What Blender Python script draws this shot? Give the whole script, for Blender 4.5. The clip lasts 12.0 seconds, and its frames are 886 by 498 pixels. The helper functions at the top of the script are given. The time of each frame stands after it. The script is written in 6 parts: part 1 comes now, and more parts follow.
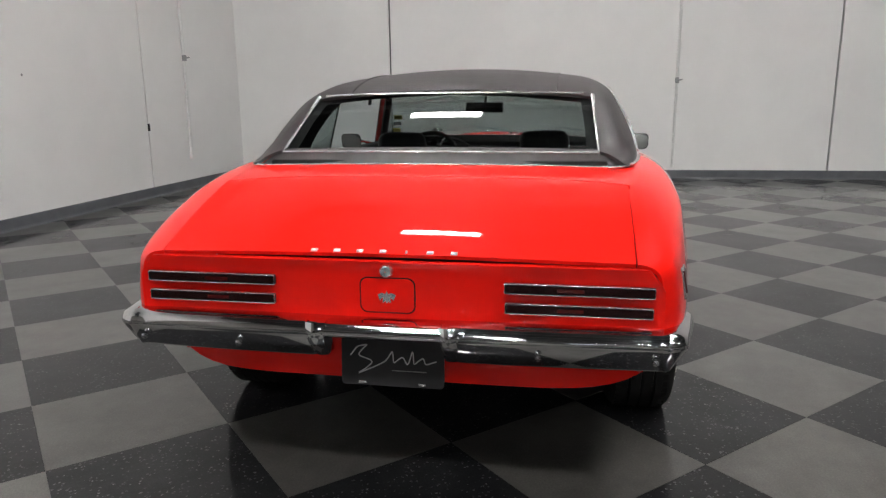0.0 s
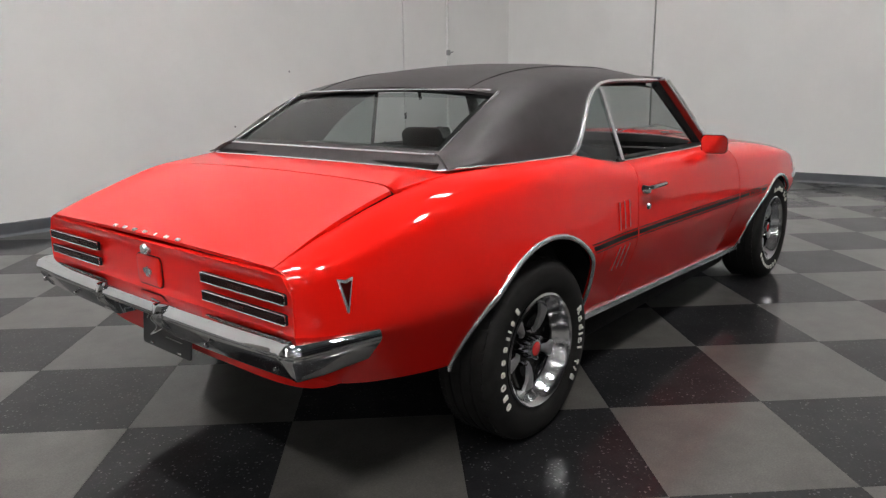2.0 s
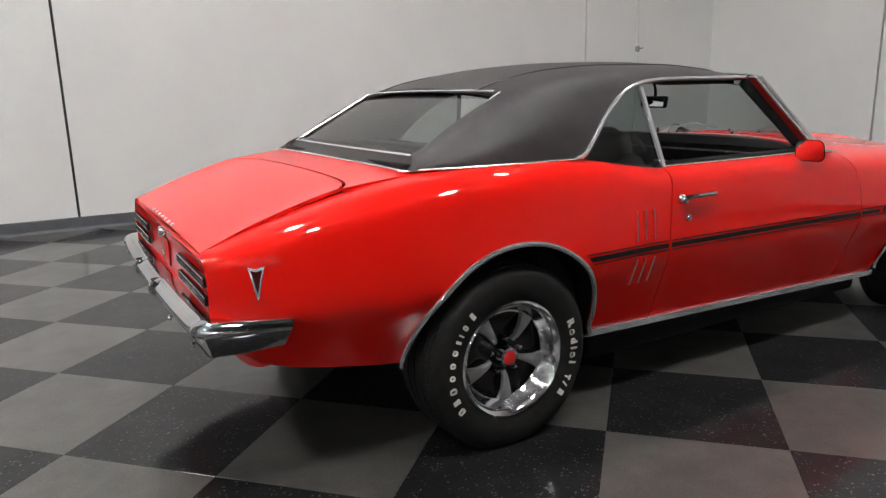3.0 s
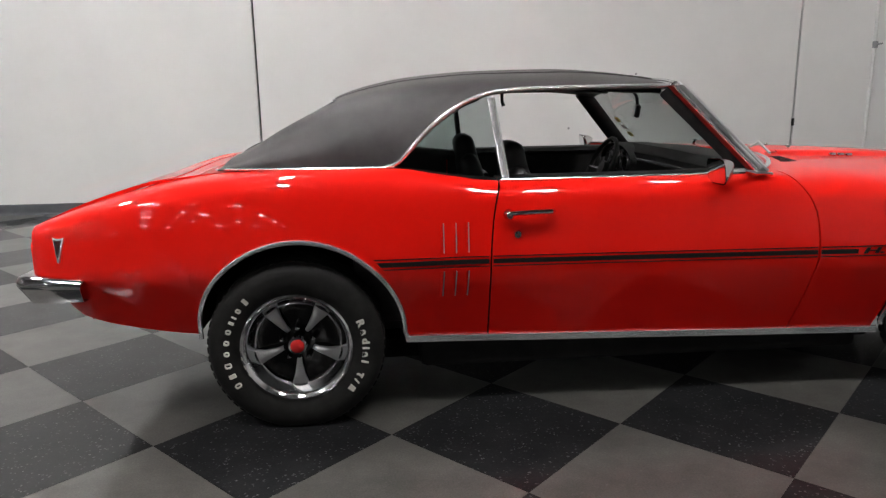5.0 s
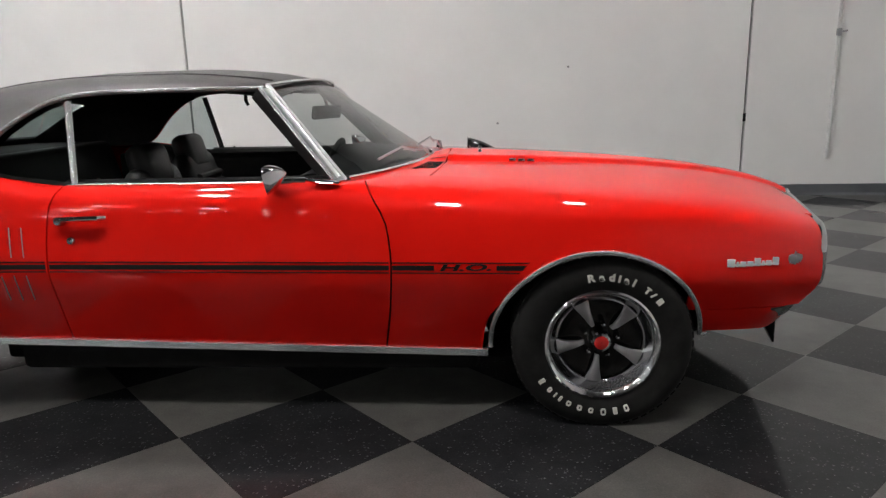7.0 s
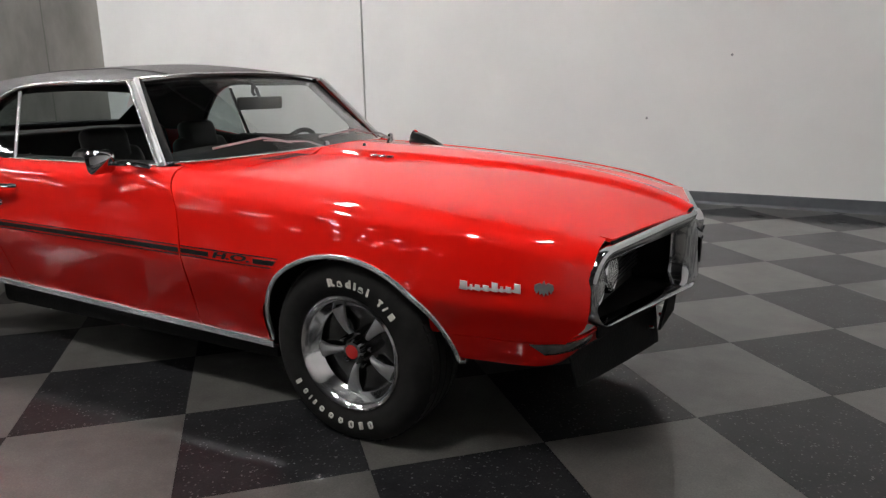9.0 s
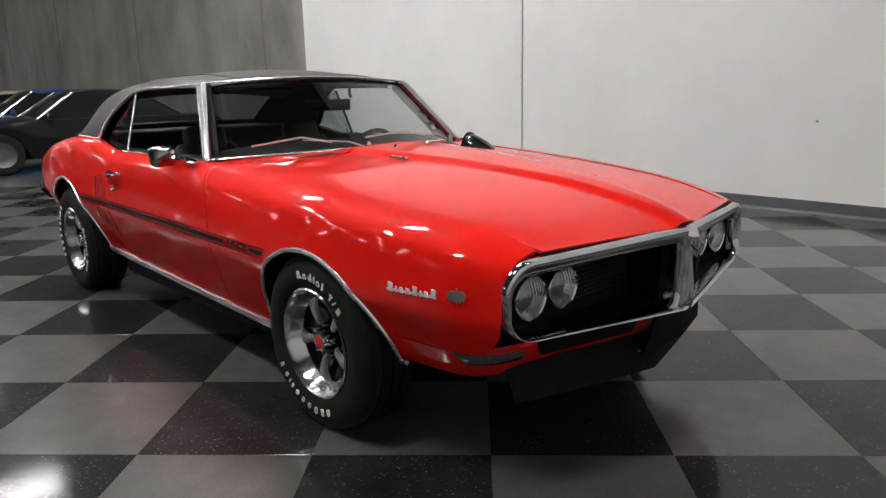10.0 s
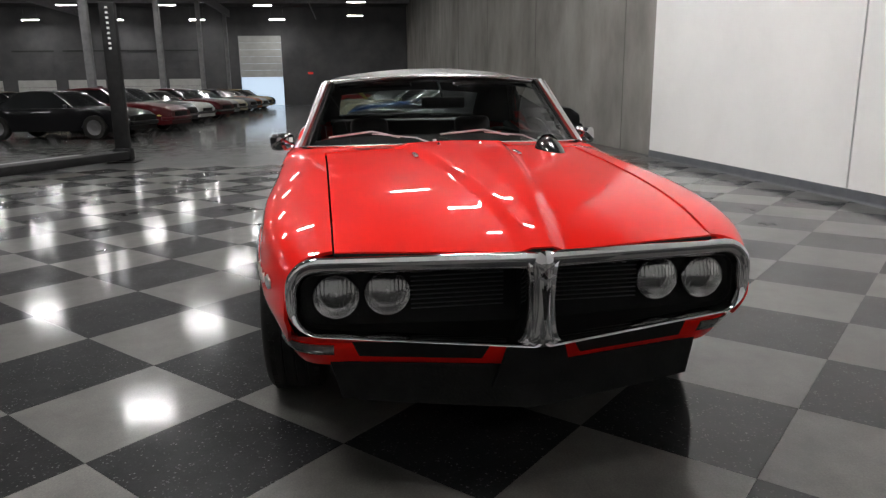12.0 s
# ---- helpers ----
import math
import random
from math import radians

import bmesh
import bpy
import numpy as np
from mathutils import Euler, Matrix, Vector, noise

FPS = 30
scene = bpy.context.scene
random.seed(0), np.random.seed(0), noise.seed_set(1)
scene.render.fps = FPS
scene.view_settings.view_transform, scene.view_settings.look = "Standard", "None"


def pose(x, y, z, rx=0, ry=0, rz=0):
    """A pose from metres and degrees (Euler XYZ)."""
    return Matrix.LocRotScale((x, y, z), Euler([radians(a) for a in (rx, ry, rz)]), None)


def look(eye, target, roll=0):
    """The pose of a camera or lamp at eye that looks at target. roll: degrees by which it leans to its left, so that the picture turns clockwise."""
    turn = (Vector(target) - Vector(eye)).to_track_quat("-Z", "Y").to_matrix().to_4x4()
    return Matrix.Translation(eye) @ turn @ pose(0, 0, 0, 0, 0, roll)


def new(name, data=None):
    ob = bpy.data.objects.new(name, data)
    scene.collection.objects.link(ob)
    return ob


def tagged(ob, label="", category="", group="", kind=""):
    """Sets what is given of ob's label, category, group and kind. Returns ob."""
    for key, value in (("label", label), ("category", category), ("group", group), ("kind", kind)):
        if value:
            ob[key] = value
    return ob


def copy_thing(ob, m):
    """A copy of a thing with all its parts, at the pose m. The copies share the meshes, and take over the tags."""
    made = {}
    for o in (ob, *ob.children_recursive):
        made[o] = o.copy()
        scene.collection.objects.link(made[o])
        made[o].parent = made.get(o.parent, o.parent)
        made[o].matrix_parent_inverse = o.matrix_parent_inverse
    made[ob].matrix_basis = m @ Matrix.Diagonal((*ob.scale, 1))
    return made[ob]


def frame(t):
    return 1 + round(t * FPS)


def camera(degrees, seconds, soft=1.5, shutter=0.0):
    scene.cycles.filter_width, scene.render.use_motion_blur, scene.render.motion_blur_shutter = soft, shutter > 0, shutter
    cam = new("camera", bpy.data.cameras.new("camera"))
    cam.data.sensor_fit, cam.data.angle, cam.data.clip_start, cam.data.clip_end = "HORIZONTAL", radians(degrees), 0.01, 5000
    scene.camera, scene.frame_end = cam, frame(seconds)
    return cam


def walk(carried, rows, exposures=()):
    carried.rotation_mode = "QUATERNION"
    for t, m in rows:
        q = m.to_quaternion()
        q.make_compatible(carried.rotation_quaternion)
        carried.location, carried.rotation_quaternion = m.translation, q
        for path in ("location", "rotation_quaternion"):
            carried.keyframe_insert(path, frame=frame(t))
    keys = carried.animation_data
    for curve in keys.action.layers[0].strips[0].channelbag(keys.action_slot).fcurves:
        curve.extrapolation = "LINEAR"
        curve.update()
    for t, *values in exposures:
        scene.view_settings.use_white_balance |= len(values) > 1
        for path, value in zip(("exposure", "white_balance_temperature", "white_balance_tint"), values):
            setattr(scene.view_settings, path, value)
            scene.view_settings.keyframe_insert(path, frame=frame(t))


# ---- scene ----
# ---------------------------------------------------------------- camera and walk
cam = camera(64.9, 12.0, 1.35)
PATH = [
    (0, (-4.11, -0.545, 1.207), (-2.195, -0.161, 0.778), -0.6),
    (0.5, (-3.99, -1.003, 1.208), (-2.143, -0.37, 0.774), -0.7),
    (1, (-3.839, -1.402, 1.208), (-2.102, -0.51, 0.774), -0.8),
    (1.5, (-3.607, -1.788, 1.216), (-2.008, -0.671, 0.774), -0.9),
    (2, (-3.312, -2.157, 1.218), (-1.849, -0.868, 0.771), -0.8),
    (2.5, (-3.025, -2.451, 1.218), (-1.78, -0.95, 0.773), -0.9),
    (2.7, (-2.873, -2.566, 1.217), (-1.746, -0.974, 0.773), -1.1),
    (4.3, (-1.597, -3.251, 1.201), (-1.284, -1.32, 0.782), -1.1),
    (4.5, (-1.412, -3.31, 1.203), (-1.169, -1.369, 0.784), -1.1),
    (5, (-0.964, -3.364, 1.215), (-0.836, -1.414, 0.791), -1.0),
    (5.5, (-0.454, -3.378, 1.22), (-0.466, -1.424, 0.794), -1.1),
    (6, (0.012, -3.363, 1.219), (-0.074, -1.411, 0.791), -1.1),
    (6.5, (0.524, -3.298, 1.225), (0.397, -1.35, 0.787), -1.2),
    (7, (1.009, -3.246, 1.228), (0.863, -1.302, 0.782), -1.2),
    (7.5, (1.459, -3.173, 1.237), (1.23, -1.238, 0.786), -0.9),
    (7.7, (1.642, -3.12, 1.245), (1.345, -1.196, 0.788), -0.8),
    (9.3, (3.027, -2.499, 1.207), (1.912, -0.901, 0.753), -1.1),
    (9.5, (3.172, -2.41, 1.208), (1.96, -0.884, 0.757), -1.2),
    (10, (3.488, -2.091, 1.207), (2.045, -0.78, 0.759), -1.3),
    (10.5, (3.773, -1.702, 1.212), (2.162, -0.607, 0.758), -1.1),
    (11, (4.005, -1.314, 1.205), (2.258, -0.449, 0.757), -0.9),
    (11.5, (4.162, -0.888, 1.204), (2.293, -0.333, 0.761), -0.7),
    (12, (4.271, -0.48, 1.209), (2.338, -0.23, 0.762), -0.8),
]
walk(cam, [(t, look(eye, target, roll)) for t, eye, target, roll in PATH], exposures=[(0, 0.0), (2, -0.08), (5, -0.03), (10, 0.02), (12, 0.10)])

# ---------------------------------------------------------------- world, lights, exposure
world = bpy.data.worlds.new("world")
scene.world = world
world.use_nodes = True
world.node_tree.nodes["Background"].inputs["Color"].default_value = (0.75, 0.85, 1.0, 1)
world.node_tree.nodes["Background"].inputs["Strength"].default_value = 0.5
LAMP_POWER, DIM_POWER, HALL_POWER, SOUTH_POWER = 190.0, 65.0, 70.0, 60.0

# ---------------------------------------------------------------- node helpers and materials


def mat(name, base=(0.8, 0.8, 0.8), rough=0.5, metal=0.0, coat=0.0, coat_rough=0.03, spec=0.5, emit=None, power=0.0):
    m = bpy.data.materials.new(name)
    m.use_nodes = True
    b = m.node_tree.nodes["Principled BSDF"]
    b.inputs["Base Color"].default_value = (*base, 1)
    b.inputs["Roughness"].default_value = rough
    b.inputs["Metallic"].default_value = metal
    b.inputs["Coat Weight"].default_value = coat
    b.inputs["Coat Roughness"].default_value = coat_rough
    b.inputs["Specular IOR Level"].default_value = spec
    if emit:
        b.inputs["Emission Color"].default_value = (*emit, 1)
        b.inputs["Emission Strength"].default_value = power
    return m


def node(m, kind, **values):
    n = m.node_tree.nodes.new(kind)
    for k, v in values.items():
        n.inputs[k.replace("_", " ")].default_value = v
    return n


def wire(m, a, out, b, inp):
    m.node_tree.links.new(a.outputs[out], b.inputs[inp])


def grain(m, colours, scale, detail=4.0, stretch=(1, 1, 1), bump=0.0, bump_scale=None, rough=None, low=0.3, high=0.7, depth=0.01):
    """Noise between two colours, with relief and changing gloss, in metres of the object."""
    b = m.node_tree.nodes["Principled BSDF"]
    co = node(m, "ShaderNodeTexCoord")
    mp = node(m, "ShaderNodeMapping", Scale=stretch)
    wire(m, co, "Object", mp, "Vector")
    nz = node(m, "ShaderNodeTexNoise", Scale=scale, Detail=detail, Roughness=0.6)
    wire(m, mp, "Vector", nz, "Vector")
    rp = node(m, "ShaderNodeValToRGB")
    rp.color_ramp.elements[0].position, rp.color_ramp.elements[1].position = low, high
    rp.color_ramp.elements[0].color, rp.color_ramp.elements[1].color = (*colours[0], 1), (*colours[1], 1)
    wire(m, nz, "Fac", rp, "Fac")
    wire(m, rp, "Color", b, "Base Color")
    if rough:
        mr = node(m, "ShaderNodeMapRange", To_Min=rough[0], To_Max=rough[1])
        wire(m, nz, "Fac", mr, "Value")
        wire(m, mr, "Result", b, "Roughness")
    if bump:
        n2 = node(m, "ShaderNodeTexNoise", Scale=bump_scale or scale * 6, Detail=3.0)
        wire(m, mp, "Vector", n2, "Vector")
        bp = node(m, "ShaderNodeBump", Strength=bump, Distance=depth)
        wire(m, n2, "Fac", bp, "Height")
        wire(m, bp, "Normal", b, "Normal")
    return m


def glass(name, tint, gloss=1.3, flutes=0.0):
    """A thin pane: what lies behind shows through its tint, and gloss grows towards grazing."""
    m = bpy.data.materials.new(name)
    m.use_nodes = True
    t = m.node_tree
    t.nodes.remove(t.nodes["Principled BSDF"])
    tr = node(m, "ShaderNodeBsdfTransparent", Color=(*tint, 1))
    gl = node(m, "ShaderNodeBsdfGlossy", Roughness=0.02)
    if flutes:
        co = node(m, "ShaderNodeTexCoord")
        wv = node(m, "ShaderNodeTexWave", Scale=flutes / 6.0, Distortion=0.6)
        wv.bands_direction = "Y"
        wire(m, co, "Object", wv, "Vector")
        bp = node(m, "ShaderNodeBump", Strength=0.6, Distance=0.003)
        wire(m, wv, "Fac", bp, "Height")
        wire(m, bp, "Normal", gl, "Normal")
        gl.inputs["Roughness"].default_value = 0.16
    lw = node(m, "ShaderNodeLayerWeight", Blend=0.5)
    pw = node(m, "ShaderNodeMath")
    pw.operation = "POWER"
    pw.inputs[1].default_value = 4.0
    wire(m, lw, "Facing", pw, 0)
    fr = node(m, "ShaderNodeMapRange", To_Min=0.045 * gloss, To_Max=0.9)
    wire(m, pw, 0, fr, "Value")
    mx = node(m, "ShaderNodeMixShader")
    wire(m, fr, "Result", mx, "Fac")
    t.links.new(tr.outputs[0], mx.inputs[1])
    t.links.new(gl.outputs[0], mx.inputs[2])
    t.links.new(mx.outputs[0], t.nodes["Material Output"].inputs["Surface"])
    return m


RED = grain(mat("red_paint", rough=0.38, coat=0.8, coat_rough=0.02, spec=0.03), ((0.78, 0.009, 0.005), (0.83, 0.012, 0.007)), 3.0)
# darker copy of the body red, with the pillar's shade put into the colour
RED_DARK = mat("red_paint_shaded", (0.3, 0.012, 0.008), 0.5)
CHROME = grain(mat("chrome", rough=0.05, metal=1.0), ((0.56, 0.56, 0.57), (0.64, 0.64, 0.65)), 6.0, rough=(0.03, 0.09), bump=0.02, bump_scale=14.0, depth=0.003)
CHROME_SOFT = grain(mat("soft_chrome", rough=0.14, metal=1.0), ((0.60, 0.60, 0.61), (0.68, 0.68, 0.69)), 9.0, rough=(0.10, 0.18))
BRIGHT = grain(mat("bright_trim", rough=0.2, metal=0.82), ((0.74, 0.74, 0.75), (0.84, 0.84, 0.85)), 12.0, rough=(0.16, 0.30))
VINYL = grain(mat("roof_vinyl", rough=0.42, spec=0.42), ((0.022, 0.0186, 0.0196), (0.056, 0.0485, 0.0505)), 7.0, detail=7.0, bump=0.35, bump_scale=420.0, rough=(0.36, 0.5), depth=0.002)
SEAT = grain(mat("seat_vinyl", rough=0.4, spec=0.35), ((0.014, 0.013, 0.013), (0.026, 0.025, 0.025)), 18.0, bump=0.25, bump_scale=160.0, depth=0.003)
TRIM = grain(mat("interior_trim", rough=0.6, spec=0.12), ((0.011, 0.011, 0.011), (0.020, 0.019, 0.019)), 25.0, bump=0.2, bump_scale=240.0, depth=0.002)
RUBBER = grain(mat("tyre_rubber", rough=0.62, spec=0.12), ((0.010, 0.0097, 0.0095), (0.019, 0.0185, 0.018)), 22.0, detail=6.0, bump=0.15, bump_scale=150.0, rough=(0.5, 0.7), depth=0.002)
LETTER = grain(mat("white_rubber", rough=0.6), ((0.55, 0.53, 0.47), (0.68, 0.66, 0.60)), 60.0)
SPOKE = grain(mat("spoke_silver", rough=0.35, metal=0.85), ((0.42, 0.42, 0.43), (0.52, 0.52, 0.53)), 30.0, rough=(0.28, 0.42))
WIPER = mat("brushed_wiper_steel", (0.52, 0.52, 0.53), 0.34, 0.3)
SATIN = grain(mat("satin_trim", rough=0.36, metal=0.7), ((0.64, 0.64, 0.65), (0.76, 0.76, 0.77)), 12.0, rough=(0.30, 0.42))
PILLAR_STEEL = grain(mat("pillar_steel", rough=0.28, metal=1.0), ((0.26, 0.26, 0.265), (0.36, 0.36, 0.365)), 14.0, rough=(0.26, 0.40))
BLACK = grain(mat("black_paint", rough=0.12), ((0.005, 0.005, 0.005), (0.009, 0.009, 0.009)), 15.0)
MATT = grain(mat("matt_black", rough=0.65, spec=0.1), ((0.007, 0.007, 0.007), (0.012, 0.012, 0.012)), 12.0, bump=0.2, bump_scale=90.0)
GRILLE = mat("grille_grey", (0.09, 0.09, 0.092), 0.4, 0.5)
RED_CAP = mat("red_enamel", (0.55, 0.02, 0.02), 0.25, coat=0.6)
BADGE = mat("badge_silver", (0.86, 0.86, 0.86), 0.32, 0.5)
LENS_RED = mat("red_lens", (0.05, 0.004, 0.004), 0.2, coat=0.3)
LENS_DARK = mat("dark_lens", (0.012, 0.003, 0.003), 0.25, spec=0.25)
LENS_CLEAR = grain(mat("clear_lens", rough=0.12, coat=0.5), ((0.06, 0.06, 0.06), (0.12, 0.12, 0.117)), 40.0)
REFLECTOR = grain(mat("lamp_reflector", rough=0.2, metal=1.0), ((0.62, 0.62, 0.62), (0.78, 0.78, 0.775)), 30.0, stretch=(1, 1, 0.25), bump=0.35, bump_scale=90.0, rough=(0.14, 0.28), depth=0.004)
LAMP_GLASS = grain(mat("headlamp_glass", rough=0.14, metal=0.75), ((0.55, 0.56, 0.57), (0.80, 0.80, 0.79)), 26.0, stretch=(1, 1.6, 0.5), bump=0.4, bump_scale=130.0, depth=0.003)
PANE = glass("windscreen_glass", (0.52, 0.56, 0.55), 1.8)
PANE_DARK = glass("tinted_glass", (0.52, 0.58, 0.57))
MIRROR = mat("mirror_glass", (0.62, 0.63, 0.64), 0.02, 1.0)
PLATE = grain(mat("plate_plastic", rough=0.3), ((0.015, 0.015, 0.016), (0.03, 0.03, 0.032)), 9.0)
LAMP_PANE = glass("lamp_lens_glass", (0.84, 0.84, 0.83), 5.5, 150.0)
SILVER_INK = mat("silver_ink", (0.60, 0.60, 0.605), 0.4, 0.3)
YELLOW = mat("yellow_sticker", (0.6, 0.5, 0.12), 0.5)
PAPER = mat("white_sticker", (0.7, 0.7, 0.68), 0.5)

# ---------------------------------------------------------------- mesh helpers


def curve(points):
    """A smooth function through (x, value) pairs that does not overshoot."""
    xs = np.array([p[0] for p in points], float)
    ys = np.array([p[1] for p in points], float)
    h, d = np.diff(xs), np.diff(ys) / np.diff(xs)
    m = np.zeros(len(xs))
    m[0], m[-1] = d[0], d[-1]
    for k in range(1, len(xs) - 1):
        if d[k - 1] * d[k] > 0:
            w1, w2 = 2 * h[k] + h[k - 1], h[k] + 2 * h[k - 1]
            m[k] = (w1 + w2) / (w1 / d[k - 1] + w2 / d[k])

    def f(x):
        x = min(max(x, xs[0]), xs[-1])
        k = min(max(int(np.searchsorted(xs, x)) - 1, 0), len(h) - 1)
        t = (x - xs[k]) / h[k]
        return float((2 * t**3 - 3 * t**2 + 1) * ys[k] + (t**3 - 2 * t**2 + t) * h[k] * m[k] + (3 * t**2 - 2 * t**3) * ys[k + 1] + (t**3 - t**2) * h[k] * m[k + 1])

    return f


def lerp(a, b, t):
    return a + (b - a) * t


def part(name, bm, material, parent=None, label="", flat=False, at=None):
    """Links a bmesh as one mesh object under a thing or a part."""
    me = bpy.data.meshes.new(name)
    if not flat:
        for f in bm.faces:
            f.smooth = True
        for e in bm.edges:
            if len(e.link_faces) == 2 and e.calc_face_angle(0) > 0.7:
                e.smooth = False
    bm.to_mesh(me)
    bm.free()
    for m in material if isinstance(material, (list, tuple)) else [material]:
        me.materials.append(m)
    ob = new(name, me)
    if parent:
        ob.parent = parent
    if at is not None:
        ob.matrix_basis = at
    if label:
        tagged(ob, label)
    return ob


def empty(name, m=None):
    ob = new(name)
    if m is not None:
        ob.matrix_basis = m
    return ob


def grid(rows, close_u=False, close_v=False, bm=None):
    """Quads over rows of points."""
    bm = bm or bmesh.new()
    vs = [[bm.verts.new(p) for p in row] for row in rows]
    nu, nv = len(rows), len(rows[0])
    for i in range(nu if close_u else nu - 1):
        for j in range(nv if close_v else nv - 1):
            q = [vs[i][j], vs[(i + 1) % nu][j], vs[(i + 1) % nu][(j + 1) % nv], vs[i][(j + 1) % nv]]
            if len({v.co.to_tuple(5) for v in q}) > 2:
                try:
                    bm.faces.new(q)
                except ValueError:
                    pass
    return bm


def outward(bm, centre):
    bm.normal_update()
    c = Vector(centre)
    if sum((f.calc_center_median() - c).dot(f.normal) * f.calc_area() for f in bm.faces) < 0:
        bmesh.ops.reverse_faces(bm, faces=bm.faces[:])
    bm.normal_update()
    return bm


def skin(rows, centre, depth=0.012):
    """A panel with an edge turned inwards, so that gaps between panels have depth."""
    bm = outward(grid(rows), centre)
    bmesh.ops.remove_doubles(bm, verts=bm.verts[:], dist=0.0003)
    bm.normal_update()
    rim = [e for e in bm.edges if len(e.link_faces) == 1]
    normals = {v: v.normal.copy() for e in rim for v in e.verts}
    made = bmesh.ops.extrude_edge_only(bm, edges=rim)["geom"]
    firsts = {v.co.to_tuple(5): n for v, n in normals.items()}
    for v in made:
        if isinstance(v, bmesh.types.BMVert):
            v.co -= firsts.get(v.co.to_tuple(5), Vector()) * depth
    return bm


def tube(points, r, n=8, closed=False, flat=1.0, up=(0, 0, 1), bm=None, taper=None):
    """A swept bar round a line of points; flat squeezes it across its up side."""
    bm = bm or bmesh.new()
    pts = [Vector(p) for p in points]
    rows = []
    for i, p in enumerate(pts):
        a = pts[i - 1] if i or closed else p
        b = pts[(i + 1) % len(pts)] if i < len(pts) - 1 or closed else p
        t = (b - a).normalized()
        s = t.cross(Vector(up))
        s = s.normalized() if s.length > 1e-4 else t.orthogonal().normalized()
        u = s.cross(t).normalized()
        k = r * (taper(i / max(1, len(pts) - 1)) if taper else 1)
        rows.append([p + s * k * math.cos(2 * math.pi * j / n) + u * k * flat * math.sin(2 * math.pi * j / n) for j in range(n)])
    grid(rows, closed, True, bm)
    if not closed:
        for row in (rows[0], rows[-1]):
            try:
                bm.faces.new([bm.verts.new(p) for p in row])
            except ValueError:
                pass
    bmesh.ops.remove_doubles(bm, verts=bm.verts[:], dist=1e-5)
    bmesh.ops.recalc_face_normals(bm, faces=bm.faces[:])
    return bm


def box(size, centre=(0, 0, 0), bevel=0.0, seg=2, bm=None, turn=None):
    one = bmesh.new()
    bmesh.ops.create_cube(one, size=1.0)
    for v in one.verts:
        v.co = Vector((v.co.x * size[0], v.co.y * size[1], v.co.z * size[2]))
    if bevel:
        bmesh.ops.bevel(one, geom=one.edges[:], offset=bevel, segments=seg, affect="EDGES", profile=0.5)
    m = Matrix.Translation(centre) @ (turn or Matrix())
    one.transform(m)
    if bm is None:
        return one
    me = bpy.data.meshes.new("tmp")
    one.to_mesh(me)
    one.free()
    bm.from_mesh(me)
    bpy.data.meshes.remove(me)
    return bm


def lathe(profile, n=48, axis="y", centre=(0, 0, 0), bm=None, close=False):
    """Turns (radius, along) pairs round an axis."""
    c = Vector(centre)
    rows = []
    for k in range(n):
        a = 2 * math.pi * k / n
        row = []
        for r, s in profile:
            p = (r * math.cos(a), s, r * math.sin(a)) if axis == "y" else (r * math.cos(a), r * math.sin(a), s) if axis == "z" else (s, r * math.cos(a), r * math.sin(a))
            row.append(c + Vector(p))
        rows.append(row)
    bm = grid(rows, True, close, bm)
    bmesh.ops.remove_doubles(bm, verts=bm.verts[:], dist=1e-5)
    bmesh.ops.recalc_face_normals(bm, faces=bm.faces[:])
    return bm


def prism(outline, depth, place, bevel=0.0):
    """A flat outline (x, y) given depth along z, laid by the matrix place."""
    bm = bmesh.new()
    f = bm.faces.new([bm.verts.new((x, y, 0)) for x, y in outline])
    made = bmesh.ops.extrude_face_region(bm, geom=[f])["geom"]
    for v in made:
        if isinstance(v, bmesh.types.BMVert):
            v.co.z += depth
    bmesh.ops.recalc_face_normals(bm, faces=bm.faces[:])
    if bevel:
        top = [e for e in bm.edges if all(v.co.z > depth - 1e-6 for v in e.verts)]
        bmesh.ops.bevel(bm, geom=top, offset=bevel, segments=2, affect="EDGES", profile=0.5)
    bm.transform(place)
    return bm


def basis(o, x, y):
    """The matrix with its origin at o, its first axis along x and its second near y."""
    x = Vector(x).normalized()
    z = x.cross(Vector(y)).normalized()
    y = z.cross(x)
    m = Matrix((x, y, z)).transposed().to_4x4()
    m.translation = Vector(o)
    return m


def rounded(w, h, r, n=5):
    pts = []
    for cx, cy, a0 in ((w / 2 - r, h / 2 - r, 0), (-w / 2 + r, h / 2 - r, 90), (-w / 2 + r, -h / 2 + r, 180), (w / 2 - r, -h / 2 + r, 270)):
        for k in range(n + 1):
            a = radians(a0 + 90 * k / n)
            pts.append((cx + r * math.cos(a), cy + r * math.sin(a)))
    return pts


def writing(text, size, depth, place, shear=0.2, bold=0.035):
    cu = bpy.data.curves.new("writing", "FONT")
    cu.body, cu.size, cu.extrude, cu.align_x, cu.align_y = text, size, depth, "CENTER", "CENTER"
    cu.offset, cu.shear = size * bold, shear
    ob = new("tmp_writing", cu)
    me = bpy.data.meshes.new_from_object(ob.evaluated_get(bpy.context.evaluated_depsgraph_get()))
    bpy.data.objects.remove(ob)
    bm = bmesh.new()
    bm.from_mesh(me)
    bpy.data.meshes.remove(me)
    bm.transform(place)
    return bm


# ---------------------------------------------------------------- the place
WALL_Y, WALL_X, HALL_X0, HALL_Y0, TOP = 4.73, 6.17, -60.0, -46.0, 8.3
EAST_TURN = 2.9
SHOW_X0, WHITE_X0 = -7.9, -7.5
TILE = 0.6096
